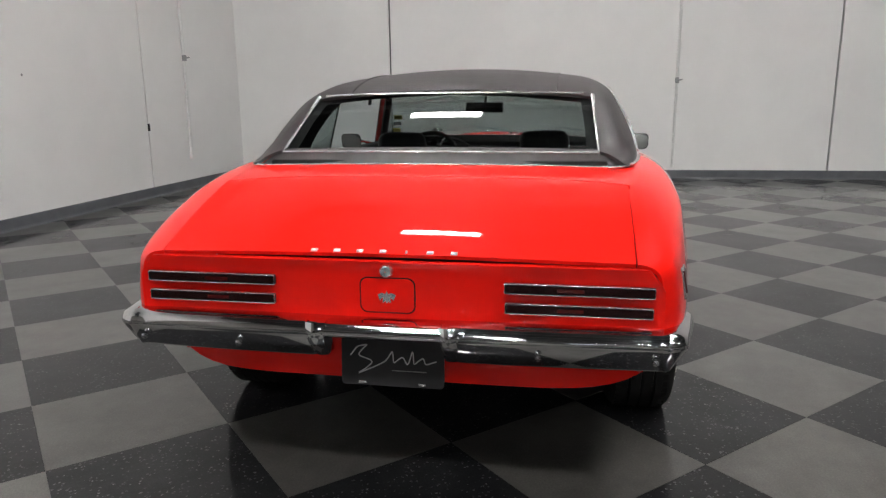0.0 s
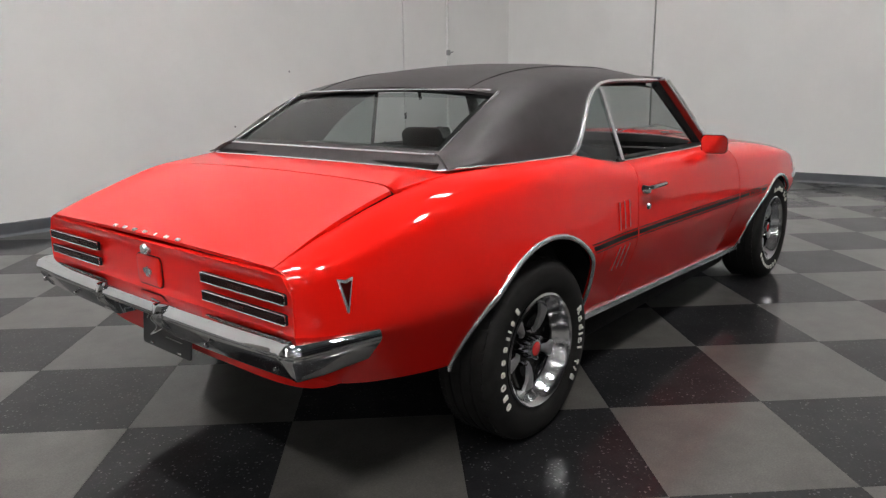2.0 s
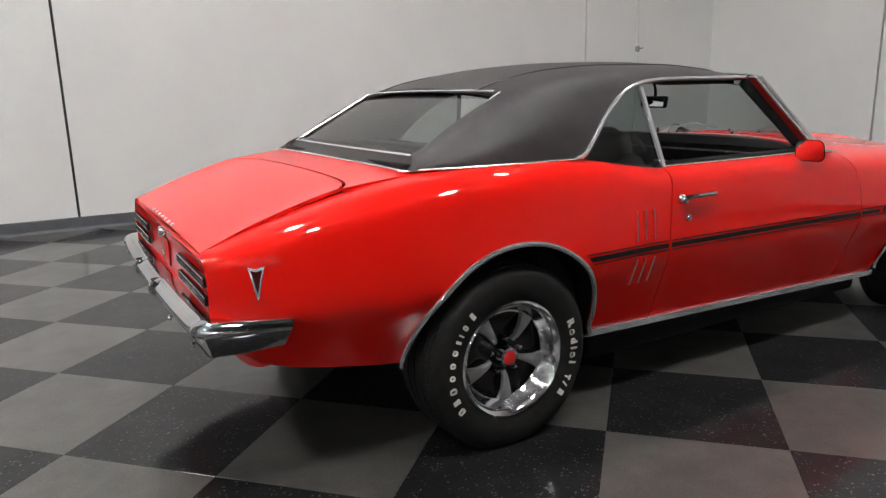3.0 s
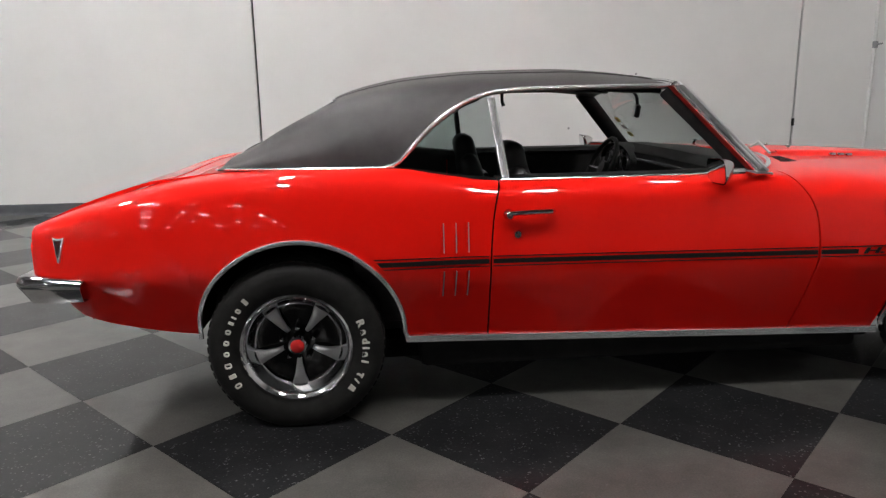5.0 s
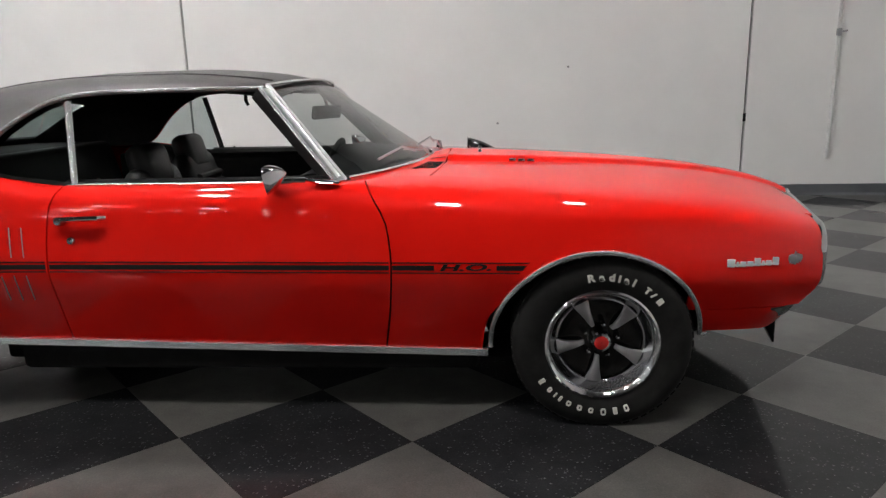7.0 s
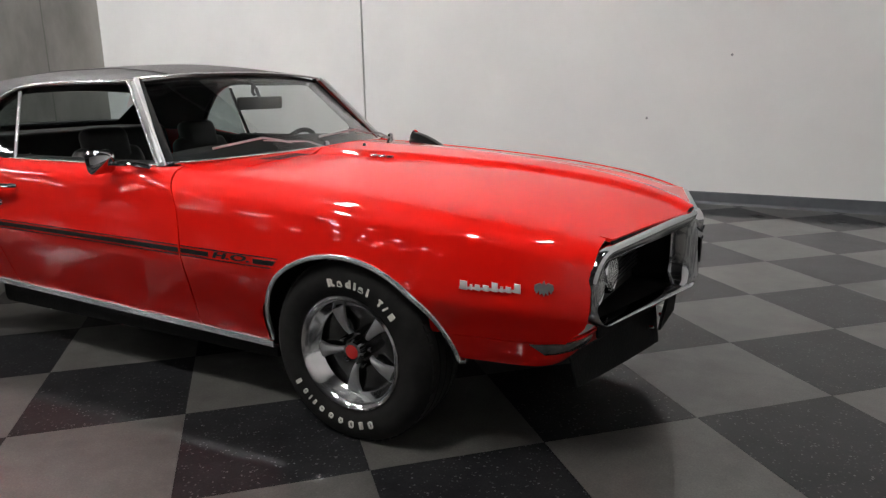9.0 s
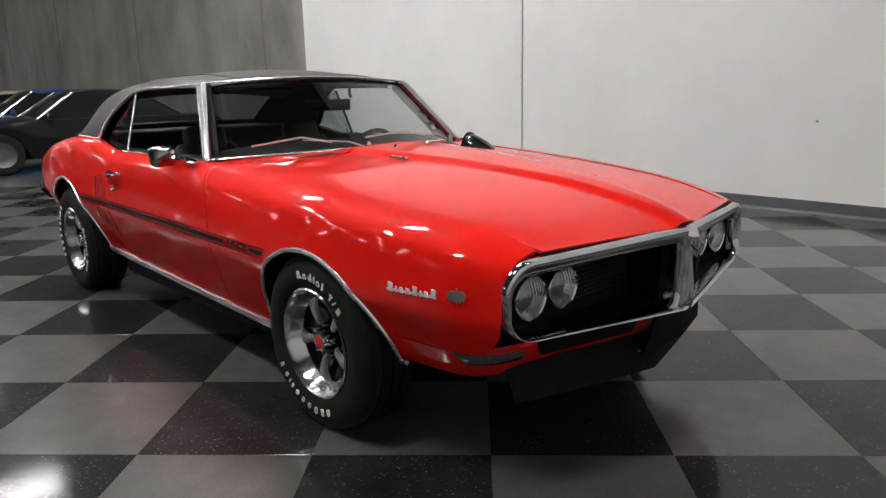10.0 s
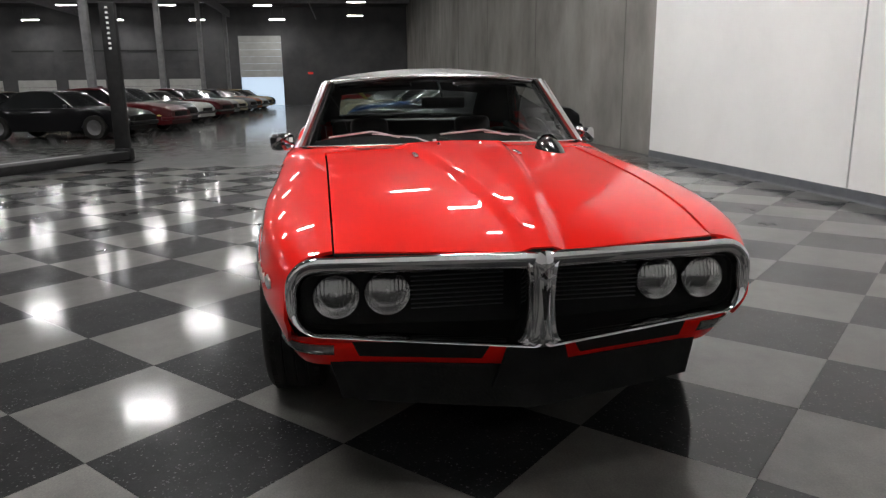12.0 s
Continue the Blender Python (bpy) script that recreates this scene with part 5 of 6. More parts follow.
# ---------------------------------------------------------------- hall: materials
WHITE_WALL = grain(mat("white_wall_paint", rough=0.55), ((0.70, 0.695, 0.69), (0.77, 0.765, 0.755)), 0.9, detail=6.0, bump=0.05, bump_scale=35.0, depth=0.006)
CONCRETE = grain(mat("bare_concrete", rough=0.8), ((0.15, 0.142, 0.13), (0.30, 0.287, 0.265)), 0.7, detail=9.0, stretch=(1, 1, 0.6), bump=0.25, bump_scale=22.0)
DARK_WALL = grain(mat("far_wall", rough=0.8), ((0.065, 0.065, 0.069), (0.115, 0.115, 0.12)), 0.5, detail=6.0)
CEILING = grain(mat("ceiling_deck", rough=0.7), ((0.05, 0.05, 0.052), (0.09, 0.09, 0.092)), 0.7, detail=5.0)
STEEL = grain(mat("painted_steel", rough=0.5), ((0.20, 0.20, 0.21), (0.30, 0.30, 0.31)), 4.0)
BASE = grain(mat("baseboard_vinyl", rough=0.4), ((0.075, 0.080, 0.090), (0.11, 0.115, 0.125)), 5.0)
CONCRETE_SEAM = mat("concrete_seam", (0.13, 0.125, 0.115), 0.9)
JOINT = mat("joint_sealant", (0.035, 0.035, 0.035), 0.8)
ROD = grain(mat("rod_paint", rough=0.45), ((0.62, 0.62, 0.61), (0.72, 0.72, 0.71)), 20.0)
DOOR_PANEL = grain(mat("door_panel", rough=0.5), ((0.50, 0.50, 0.48), (0.62, 0.62, 0.60)), 2.0)
LIFT_BLACK = grain(mat("lift_black", rough=0.6, spec=0.2), ((0.006, 0.006, 0.0065), (0.014, 0.014, 0.0145)), 6.0)
TUBE_LIGHT = mat("tube_light", (0.9, 0.9, 0.9), 0.4, emit=(1.0, 0.985, 0.965), power=LAMP_POWER)
TUBE_DIM = mat("dim_tube_light", (0.9, 0.9, 0.9), 0.4, emit=(1.0, 0.985, 0.965), power=DIM_POWER)
SOUTH_LIGHT = mat("south_tube_light", (0.9, 0.9, 0.9), 0.4, emit=(1.0, 0.985, 0.965), power=SOUTH_POWER)
HALL_LIGHT = mat("hall_tube_light", (0.9, 0.9, 0.9), 0.4, emit=(1.0, 0.985, 0.965), power=HALL_POWER)
DAYLIGHT = mat("daylight", (0.8, 0.85, 0.9), 0.6, emit=(0.66, 0.82, 1.0), power=0.75)
SIGN_RED = mat("exit_sign", (0.5, 0.02, 0.02), 0.5, emit=(1.0, 0.08, 0.05), power=0.25)


def floor_material(name, low, high, specks, amount, rough, haze=0.1, coat=0.62):
    m = mat(name, rough=0.35, coat=coat, spec=haze)
    b = m.node_tree.nodes["Principled BSDF"]
    geo = node(m, "ShaderNodeNewGeometry")
    info = node(m, "ShaderNodeObjectInfo")
    big = node(m, "ShaderNodeTexNoise", Scale=5.5, Detail=8.0, Roughness=0.65)
    wire(m, geo, "Position", big, "Vector")
    rp = node(m, "ShaderNodeValToRGB")
    rp.color_ramp.elements[0].position, rp.color_ramp.elements[1].position = 0.30, 0.72
    rp.color_ramp.elements[0].color, rp.color_ramp.elements[1].color = (*low, 1), (*high, 1)
    wire(m, big, "Fac", rp, "Fac")
    hs = node(m, "ShaderNodeHueSaturation")
    mr = node(m, "ShaderNodeMapRange", To_Min=0.86, To_Max=1.14)
    wire(m, info, "Random", mr, "Value")
    wire(m, mr, "Result", hs, "Value")
    wire(m, rp, "Color", hs, "Color")
    fine = node(m, "ShaderNodeTexNoise", Scale=140.0, Detail=4.0, Roughness=0.7)
    wire(m, geo, "Position", fine, "Vector")
    fr = node(m, "ShaderNodeMapRange", From_Min=0.3, From_Max=0.7, To_Min=0.72, To_Max=1.28)
    wire(m, fine, "Fac", fr, "Value")
    tone = node(m, "ShaderNodeMath")
    tone.operation = "MULTIPLY"
    wire(m, mr, "Result", tone, 0)
    m.node_tree.links.new(fr.outputs["Result"], tone.inputs[1])
    m.node_tree.links.new(tone.outputs[0], hs.inputs["Value"])
    warp = node(m, "ShaderNodeTexNoise", Scale=130.0, Detail=2.0)
    wire(m, geo, "Position", warp, "Vector")
    bend = node(m, "ShaderNodeVectorMath")
    bend.operation = "MULTIPLY_ADD"
    m.node_tree.links.new(warp.outputs["Color"], bend.inputs[0])
    bend.inputs[1].default_value = (0.014, 0.014, 0.0)
    m.node_tree.links.new(geo.outputs["Position"], bend.inputs[2])
    vo = node(m, "ShaderNodeTexVoronoi", Scale=62.0, Randomness=1.0)
    m.node_tree.links.new(bend.outputs["Vector"], vo.inputs["Vector"])
    lim = node(m, "ShaderNodeMapRange", From_Min=0.26, From_Max=0.14, To_Min=0.0, To_Max=1.0)
    wire(m, vo, "Distance", lim, "Value")
    n3 = node(m, "ShaderNodeTexNoise", Scale=19.0, Detail=3.0)
    wire(m, geo, "Position", n3, "Vector")
    gate = node(m, "ShaderNodeMapRange", From_Min=0.38, From_Max=0.62, To_Min=0.05, To_Max=amount)
    wire(m, n3, "Fac", gate, "Value")
    mul = node(m, "ShaderNodeMath")
    mul.operation = "MULTIPLY"
    wire(m, lim, "Result", mul, 0)
    m.node_tree.links.new(gate.outputs["Result"], mul.inputs[1])
    mx = node(m, "ShaderNodeMix")
    mx.data_type = "RGBA"
    m.node_tree.links.new(mul.outputs[0], mx.inputs[0])
    m.node_tree.links.new(hs.outputs["Color"], mx.inputs[6])
    mx.inputs[7].default_value = (*specks, 1)
    m.node_tree.links.new(mx.outputs[2], b.inputs["Base Color"])
    scuff = node(m, "ShaderNodeTexNoise", Scale=2.3, Detail=7.0, Roughness=0.7)
    wire(m, geo, "Position", scuff, "Vector")
    r2 = node(m, "ShaderNodeMapRange", From_Min=0.3, From_Max=0.75, To_Min=rough[0], To_Max=rough[1])
    wire(m, scuff, "Fac", r2, "Value")
    wire(m, r2, "Result", b, "Coat Roughness")
    r3 = node(m, "ShaderNodeMapRange", From_Min=0.3, From_Max=0.75, To_Min=0.30, To_Max=0.42)
    wire(m, scuff, "Fac", r3, "Value")
    wire(m, r3, "Result", b, "Roughness")
    wave = node(m, "ShaderNodeTexNoise", Scale=38.0, Detail=4.0)
    wire(m, geo, "Position", wave, "Vector")
    bp = node(m, "ShaderNodeBump", Strength=0.07, Distance=0.004)
    wire(m, wave, "Fac", bp, "Height")
    wire(m, bp, "Normal", b, "Normal")
    wire(m, bp, "Normal", b, "Coat Normal")
    return m


TILE_DARK = floor_material("dark_tile", (0.008, 0.008, 0.009), (0.018, 0.018, 0.019), (0.13, 0.13, 0.133), 0.8, (0.05, 0.13), 0.03)
TILE_LIGHT = floor_material("grey_tile", (0.046, 0.0442, 0.041), (0.088, 0.0842, 0.078), (0.14, 0.135, 0.13), 0.25, (0.05, 0.14), 0.24)
HALL_FLOOR = floor_material("hall_concrete", (0.045, 0.045, 0.045), (0.085, 0.085, 0.083), (0.10, 0.10, 0.10), 0.3, (0.05, 0.12), 0.2, 0.75)

# ---------------------------------------------------------------- hall: structure


def structure(ob, label=""):
    return tagged(ob, label, "", "", "structure")


def slab(name, x0, x1, y0, y1, z0, z1, material, label="", parent=None):
    ob = part(name, box((x1 - x0, y1 - y0, z1 - z0), ((x0 + x1) / 2, (y0 + y1) / 2, (z0 + z1) / 2)), material, parent, flat=True)
    return structure(ob, label) if parent is None else ob


FLOOR = slab("floor", HALL_X0 - 0.3, WALL_X + 3.4, HALL_Y0 - 0.3, 5.4, -0.30, -0.004, HALL_FLOOR, "polished grey concrete hall floor under the tiles")
JX, JY = (-2.47, 3.75), (2.31, -3.95, -10.0, -16.1, -22.2, -28.3, -34.4, -40.5)
EAST = Matrix.Translation((WALL_X, WALL_Y, 0)) @ Matrix.Rotation(radians(EAST_TURN), 4, "Z") @ Matrix.Translation((-WALL_X, -WALL_Y, 0))
edges = [WHITE_X0, *JX, WALL_X]
for k, (x0, x1) in enumerate(zip(edges, edges[1:])):
    slab("wall_north_%d" % (k + 1), x0 + 0.012 * (k > 0), x1 - 0.012 * (k < 2), WALL_Y, WALL_Y + 0.05, 0, TOP, WHITE_WALL, "white painted concrete wall panel")
slab("wall_north_back", WHITE_X0, WALL_X + 0.3, WALL_Y + 0.052, 5.3, 0, TOP, JOINT, "dark backing behind the wall joints")
slab("wall_north_bare", HALL_X0, WHITE_X0 - 0.002, WALL_Y + 0.12, 5.3, 0, TOP, CONCRETE, "bare grey stained concrete panel wall")
edges = [WALL_Y, *JY, HALL_Y0]
for k, (y1, y0) in enumerate(zip(edges, edges[1:])):
    slab("wall_east_%d" % (k + 1), WALL_X, WALL_X + 0.05, y0 + 0.012, y1 - 0.012 * (k > 0), 0, TOP, WHITE_WALL, "white painted concrete wall panel").matrix_basis = EAST
slab("wall_east_back", WALL_X + 0.052, WALL_X + 0.3, HALL_Y0, WALL_Y + 0.02, 0, TOP, JOINT, "dark backing behind the wall joints").matrix_basis = EAST
slab("wall_south", HALL_X0, WALL_X + 2.8, HALL_Y0 - 0.3, HALL_Y0, 0, TOP, DARK_WALL, "plain grey hall wall")
slab("ceiling", HALL_X0 - 0.3, WALL_X + 3.4, HALL_Y0 - 0.3, 5.4, TOP, TOP + 0.2, CEILING, "dark metal roof deck")
# far wall with the open roller door
DOOR_Y0, DOOR_Y1 = -9.7, -6.1
slab("wall_west", HALL_X0 - 0.3, HALL_X0, HALL_Y0, DOOR_Y0, 0, TOP, DARK_WALL, "grey far wall with dock doors")
slab("wall_west_end", HALL_X0 - 0.3, HALL_X0, DOOR_Y1, 5.3, 0, TOP, DARK_WALL, "grey far wall beside the roller door")
slab("wall_west_head", HALL_X0 - 0.3, HALL_X0, DOOR_Y0, DOOR_Y1, 5.9, TOP, DARK_WALL, "grey wall above the roller door")
slab("backdrop", HALL_X0 - 4.0, HALL_X0 - 3.9, DOOR_Y0 - 3, DOOR_Y1 + 3, 0, 6, DAYLIGHT, "bright daylight outside the open door")
slab("ground", HALL_X0 - 4.0, HALL_X0 - 0.3, DOOR_Y0 - 3, DOOR_Y1 + 3, -0.3, -0.006, HALL_FLOOR, "pavement outside the door")
roller = structure(empty("door_1"), "half raised white sectional roller door")
for k in range(6):
    z = 2.45 + 0.58 * k
    part("door_section", box((0.06, DOOR_Y1 - DOOR_Y0, 0.565), (HALL_X0 + 0.06, (DOOR_Y0 + DOOR_Y1) / 2, z + 0.28), 0.012, 1), DOOR_PANEL, roller)
for k, yc in enumerate((-14.2, -18.0, -22.4, -26.4, -30.6)):
    d = structure(empty("door_%d" % (k + 2)), "grey dock door with pale lower panels")
    part("door_frame", box((0.08, 3.3, 0.12), (HALL_X0 + 0.04, yc, 4.75)), JOINT, d, flat=True)
    for q in range(4):
        part("door_section", box((0.05, 3.0, 0.58), (HALL_X0 + 0.03, yc, 0.3 + 0.6 * q + 0.0), 0.01, 1), DOOR_PANEL, d)
    for q in range(3):
        part("door_section", box((0.05, 3.0, 0.70), (HALL_X0 + 0.03, yc, 2.8 + 0.72 * q), 0.01, 1), DARK_WALL, d)
structure(part("exit_sign", box((0.06, 0.45, 0.2), (HALL_X0 + 0.06, -3.7, 2.75), 0.02, 1), SIGN_RED), "small lit red sign on the far wall")

# joints between the concrete panels, lower trim
for x in (-9.15, -15.8, -22.9, -30.1, -37.3, -44.5, -51.7):
    structure(part("panel_joint", box((0.025, 0.012, TOP), (x, WALL_Y + 0.118, TOP / 2)), CONCRETE_SEAM, flat=True), "dull joint in the bare concrete wall")


def baseboard(name, a, b, inward):
    a, b, n = Vector(a), Vector(b), Vector(inward)
    prof = [(0.002, 0.0), (0.026, 0.0), (0.024, 0.006), (0.015, 0.013), (0.010, 0.026), (0.009, 0.112), (0.006, 0.120), (0.002, 0.122)]
    rows = [[p + n * d + Vector((0, 0, z)) for d, z in prof] for p in (a, b)]
    bm = grid(rows)
    bmesh.ops.recalc_face_normals(bm, faces=bm.faces[:])
    return structure(part(name, bm, BASE, flat=True), "blue-grey vinyl skirting along the white wall")


baseboard("baseboard_north", (WHITE_X0, WALL_Y, 0), (WALL_X, WALL_Y, 0), (0, -1, 0))
baseboard("baseboard_east", (WALL_X, HALL_Y0, 0), (WALL_X, WALL_Y, 0), (-1, 0, 0)).matrix_basis = EAST


def wall_rod(x, y, axis, z0, zlatch):
    """A slim painted conduit with a small latch fitting, fixed to the wall."""
    rod = tagged(empty("wall_conduit"), "slim white painted conduit with a small fitting on the white wall", "conduit")
    n = Vector((0, -1, 0)) if axis == "y" else Vector((-1, 0, 0))
    a = Vector((x, y, 0)) + n * 0.02
    part("pipe", tube([a + Vector((0, 0, z0)), a + Vector((0, 0, 4.0)), a + Vector((0, 0, TOP))], 0.020, 10), ROD, rod)
    part("end_cap", lathe([(0.001, -0.02), (0.022, -0.015), (0.024, 0.03), (0.016, 0.04)], 12, "z", a + Vector((0, 0, z0))), ROD, rod)
    f = part("fitting", box((0.05, 0.05, 0.08), a + n * 0.01 + Vector((0, 0, zlatch)), 0.012), STEEL, rod)
    t = Vector((0.07, 0, 0.012)) if axis == "y" else Vector((0, -0.07, 0.01))
    part("lever", tube([a + n * 0.03 + Vector((0, 0, zlatch)), a + n * 0.04 + Vector((0, 0, zlatch)) + t], 0.010, 8), STEEL, f)
    return rod


wall_rod(4.65, WALL_Y, "y", 0.42, 1.735)
wall_rod(WALL_X, -1.83, "x", 0.18, 1.39).matrix_basis = EAST
tagged(part("joint_latch", box((0.03, 0.02, 0.09), (3.745, WALL_Y - 0.012, 0.865), 0.006), LIFT_BLACK), "small dark latch at a wall joint", "latch")
for x, z in ((1.055, 0.845), (1.83, 1.445)):
    structure(part("wall_scar", lathe([(0.001, -0.004), (0.008, -0.003), (0.013, 0.0)], 9, "y", (x, WALL_Y, z)), STEEL), "small plugged hole in the white wall")

# roof steel: joists across and girders along
for k in range(15):
    x = 4.0 - 4.2 * k
    structure(part("roof_joist", box((0.10, 50.6, 0.30), (x, -20.6, TOP - 0.16)), STEEL, flat=True), "steel roof joist")
for y in (-10.3, -22.0, -34.0):
    structure(part("roof_girder", box((66.0, 0.2, 0.55), (-26.8, y, TOP - 0.58)), STEEL, flat=True), "steel roof girder")
for y in (-10.3,):
    for k in range(5):
        x = -14.2 - 10.8 * k
        c = tagged(part("steel_column", box((0.28, 0.28, TOP - 0.85), (x, y, (TOP - 0.85) / 2), 0.02, 2), STEEL), "square grey steel column standing on the hall floor", "column", "hall columns")
        part("base_plate", box((0.5, 0.5, 0.03), (x, y, 0.015), 0.005, 1), STEEL, c)
structure(part("sprinkler_pipe", tube([(HALL_X0, -3.0, 7.3), (WALL_X, -3.0, 7.3)], 0.05, 8), STEEL), "sprinkler pipe under the roof")

# ---------------------------------------------------------------- ceiling lamps in a regular grid
LAMP_Z = 7.0


def high_bay(light):
    lamp = tagged(empty("ceiling_lamp"), "lit rectangular fluorescent high-bay lamp hanging from the roof", "ceiling lamp", "hall lamps")
    part("housing", box((0.36, 1.26, 0.06), (0, 0, 0.06), 0.015), ROD, lamp)
    part("diffuser", box((0.30, 1.20, 0.02), (0, 0, 0.014), 0.004, 1), light, lamp, "bright white tubes")
    for y in (-0.5, 0.5):
        part("hanger", tube([(0, y, 0.08), (0, y, TOP - LAMP_Z)], 0.006, 5), STEEL, lamp)
    return lamp


spots = [(2.6, 1.3, TUBE_DIM), (1.1, -3.3, TUBE_LIGHT)] + [(x, y, TUBE_LIGHT) for x in (-2.6, -6.9) for y in (1.3, -3.3)]
columns = ((-12.5, -19.6, -27.8, -36.6, -45.6, -54.5), (-13.8, -21.1, -29.9, -38.5, -47.6, -57.5), (-15.2, -23.4, -31.2, -39.2, -47.5, -57.6))
for j in range(7):
    spots += [(x, 0.3 - 6.4 * j, HALL_LIGHT) for x in columns[min(j, 2)]]
    if j > 0:
        spots += [(x, 0.3 - 6.4 * j, SOUTH_LIGHT) for x in ((-7.5, -11.4) if j > 1 else (-7.5,))]
first = {}
for x, y, light in spots:
    if light not in first:
        first[light] = high_bay(light)
        first[light].matrix_basis = pose(x, y, LAMP_Z)
    else:
        copy_thing(first[light], pose(x, y, LAMP_Z))

# ---------------------------------------------------------------- parked cars further back
GLASS_FAR = mat("far_window", (0.012, 0.013, 0.014), 0.1, spec=0.3)
FAR_PAINT = {}


def far_paint(name, rgb):
    if name not in FAR_PAINT:
        FAR_PAINT[name] = grain(mat(name + "_paint", rough=0.3, coat=0.5, spec=0.08), (tuple(c * 0.92 for c in rgb), rgb), 3.0)
    return FAR_PAINT[name]


def parked_car(colour, rgb, m, length=4.75, width=1.82, height=1.34, boxy=0.5, label="", open_hood=None):
    """A parked car: lofted body, glasshouse, wheels, bumpers and lamps; its nose looks along +x."""
    paint = far_paint(colour, rgb)
    car = tagged(empty("parked_car", m), label or colour + " parked car with chrome details on the hall floor", "car", "parked cars")
    L, W = length / 2, width / 2
    belt = height * 0.66
    deck_z = curve([(-L, belt * 0.80), (-L * 0.9, belt * 0.95), (-L * 0.5, belt), (L * 0.4, belt), (L * 0.9, belt * lerp(0.84, 0.92, boxy)), (L, belt * 0.72)])
    half = curve([(-L, W * 0.86), (-L * 0.85, W * 0.97), (0, W), (L * 0.85, W * 0.96), (L, W * 0.84)])
    arch = [(-L * 0.58, 0.36), (L * 0.60, 0.36)]
    rows = []
    for x in np.linspace(-L, L, 49):
        low = 0.24
        for cx, r in arch:
            if abs(x - cx) < r:
                low = max(low, 0.30 + r * (1 - ((x - cx) / r) ** 2) ** 0.5)
        h, z = half(x), deck_z(x)
        row = [(x, -h * 0.94, low), (x, -h, lerp(low, z, 0.45)), (x, -h * 0.985, lerp(low, z, 0.8)), (x, -h * 0.93, z - 0.02), (x, -h * 0.82, z), (x, 0, z + 0.03)]
        rows.append(row + [(p[0], -p[1], p[2]) for p in row[-2::-1]])
    bm = outward(grid(rows), (0, 0, 0.5))
    for row in (rows[0], rows[-1]):
        bm.faces.new([bm.verts.new(p) for p in row])
    bmesh.ops.remove_doubles(bm, verts=bm.verts[:], dist=1e-4)
    bmesh.ops.recalc_face_normals(bm, faces=bm.faces[:])
    body = part("body", bm, paint, car)
    # glasshouse and roof
    x0, x1, x2, x3 = -L * 0.62, -L * 0.32, L * 0.08, L * 0.36
    cab = curve([(x0, belt), (x1, height - 0.03), (lerp(x1, x2, 0.5), height), (x2, height - 0.03), (x3, belt)])
    rows = []
    for x in np.linspace(x0, x3, 25):
        z = cab(x)
        k = (z - belt) / (height - belt)
        h = W * lerp(0.90, 0.70, k)
        rows.append([(x, -W * 0.90, belt - 0.02), (x, -h, z - 0.02 * k), (x, -h * 0.8, z + 0.012 * k), (x, 0, z + 0.03 * k), (x, h * 0.8, z + 0.012 * k), (x, h, z - 0.02 * k), (x, W * 0.90, belt - 0.02)])
    part("glasshouse", outward(grid(rows), (0, 0, 0.8)), GLASS_FAR, car, "dark glass")
    rows = []
    for x in np.linspace(x1 - 0.12, x2 + 0.08, 11):
        h = W * 0.71
        z = cab(x)
        rows.append([(x, -h - 0.01, z - 0.05), (x, -h, z + 0.004), (x, -h * 0.8, z + 0.020), (x, 0, z + 0.036), (x, h * 0.8, z + 0.020), (x, h, z + 0.004), (x, h + 0.01, z - 0.05)])
    part("roof", outward(grid(rows), (0, 0, 0.8)), paint, car)
    for s in (-1, 1):
        for xa, za, xb, zb in ((x3, belt, x2 + 0.05, height - 0.03), (x0, belt, x1 - 0.06, height - 0.04)):
            part("pillar", tube([(xa, s * W * 0.90, za), (xb, s * W * 0.71, zb)], 0.022, 6), BRIGHT if xa > 0 else paint, car)
        for cx, r in arch:
            w = part("wheel", lathe([(0.10, -0.06), (0.19, -0.075), (0.205, -0.09), (0.215, -0.09)], 24, "y"), GRILLE, car)
            w.matrix_basis = Matrix.Translation((cx, s * (W - 0.11), 0.325)) @ Matrix.Rotation(0 if s < 0 else math.pi, 4, "Z")
            part("tyre", lathe([(0.20, 0.09), (0.30, 0.10), (0.325, 0.08), (0.325, -0.08), (0.30, -0.10), (0.205, -0.095)], 32), RUBBER, w)
            part("wheel_face", lathe([(0.001, -0.055), (0.04, -0.07), (0.10, -0.06), (0.195, -0.05)], 24), GRILLE, w)
        for y in (0.56, 0.74) if boxy > 0.4 else (0.66,):
            part("headlamp", lathe([(0.001, 0.02), (0.06, 0.015), (0.075, 0.0), (0.08, -0.04)], 16, "x", (L - 0.02, s * y * W, belt * 0.62)), LAMP_GLASS, car)
        part("side_lamp", box((0.12, 0.012, 0.04), (L * 0.86, s * half(L * 0.86), 0.52), 0.004, 1), YELLOW, car)
        part("door_mirror", box((0.08, 0.16, 0.10), (x3 - 0.18, s * (W + 0.02), belt + 0.04), 0.03), paint, car)
    part("grille", box((0.05, W * 1.05, 0.16), (L - 0.01, 0, belt * 0.60), 0.02), MATT, car)
    part("front_bumper", tube([(L - 0.28, -W * 0.95, 0.42), (L + 0.02, -W * 0.78, 0.42), (L + 0.06, 0, 0.42), (L + 0.02, W * 0.78, 0.42), (L - 0.28, W * 0.95, 0.42)], 0.06, 8), CHROME if boxy > 0.4 else paint, car)
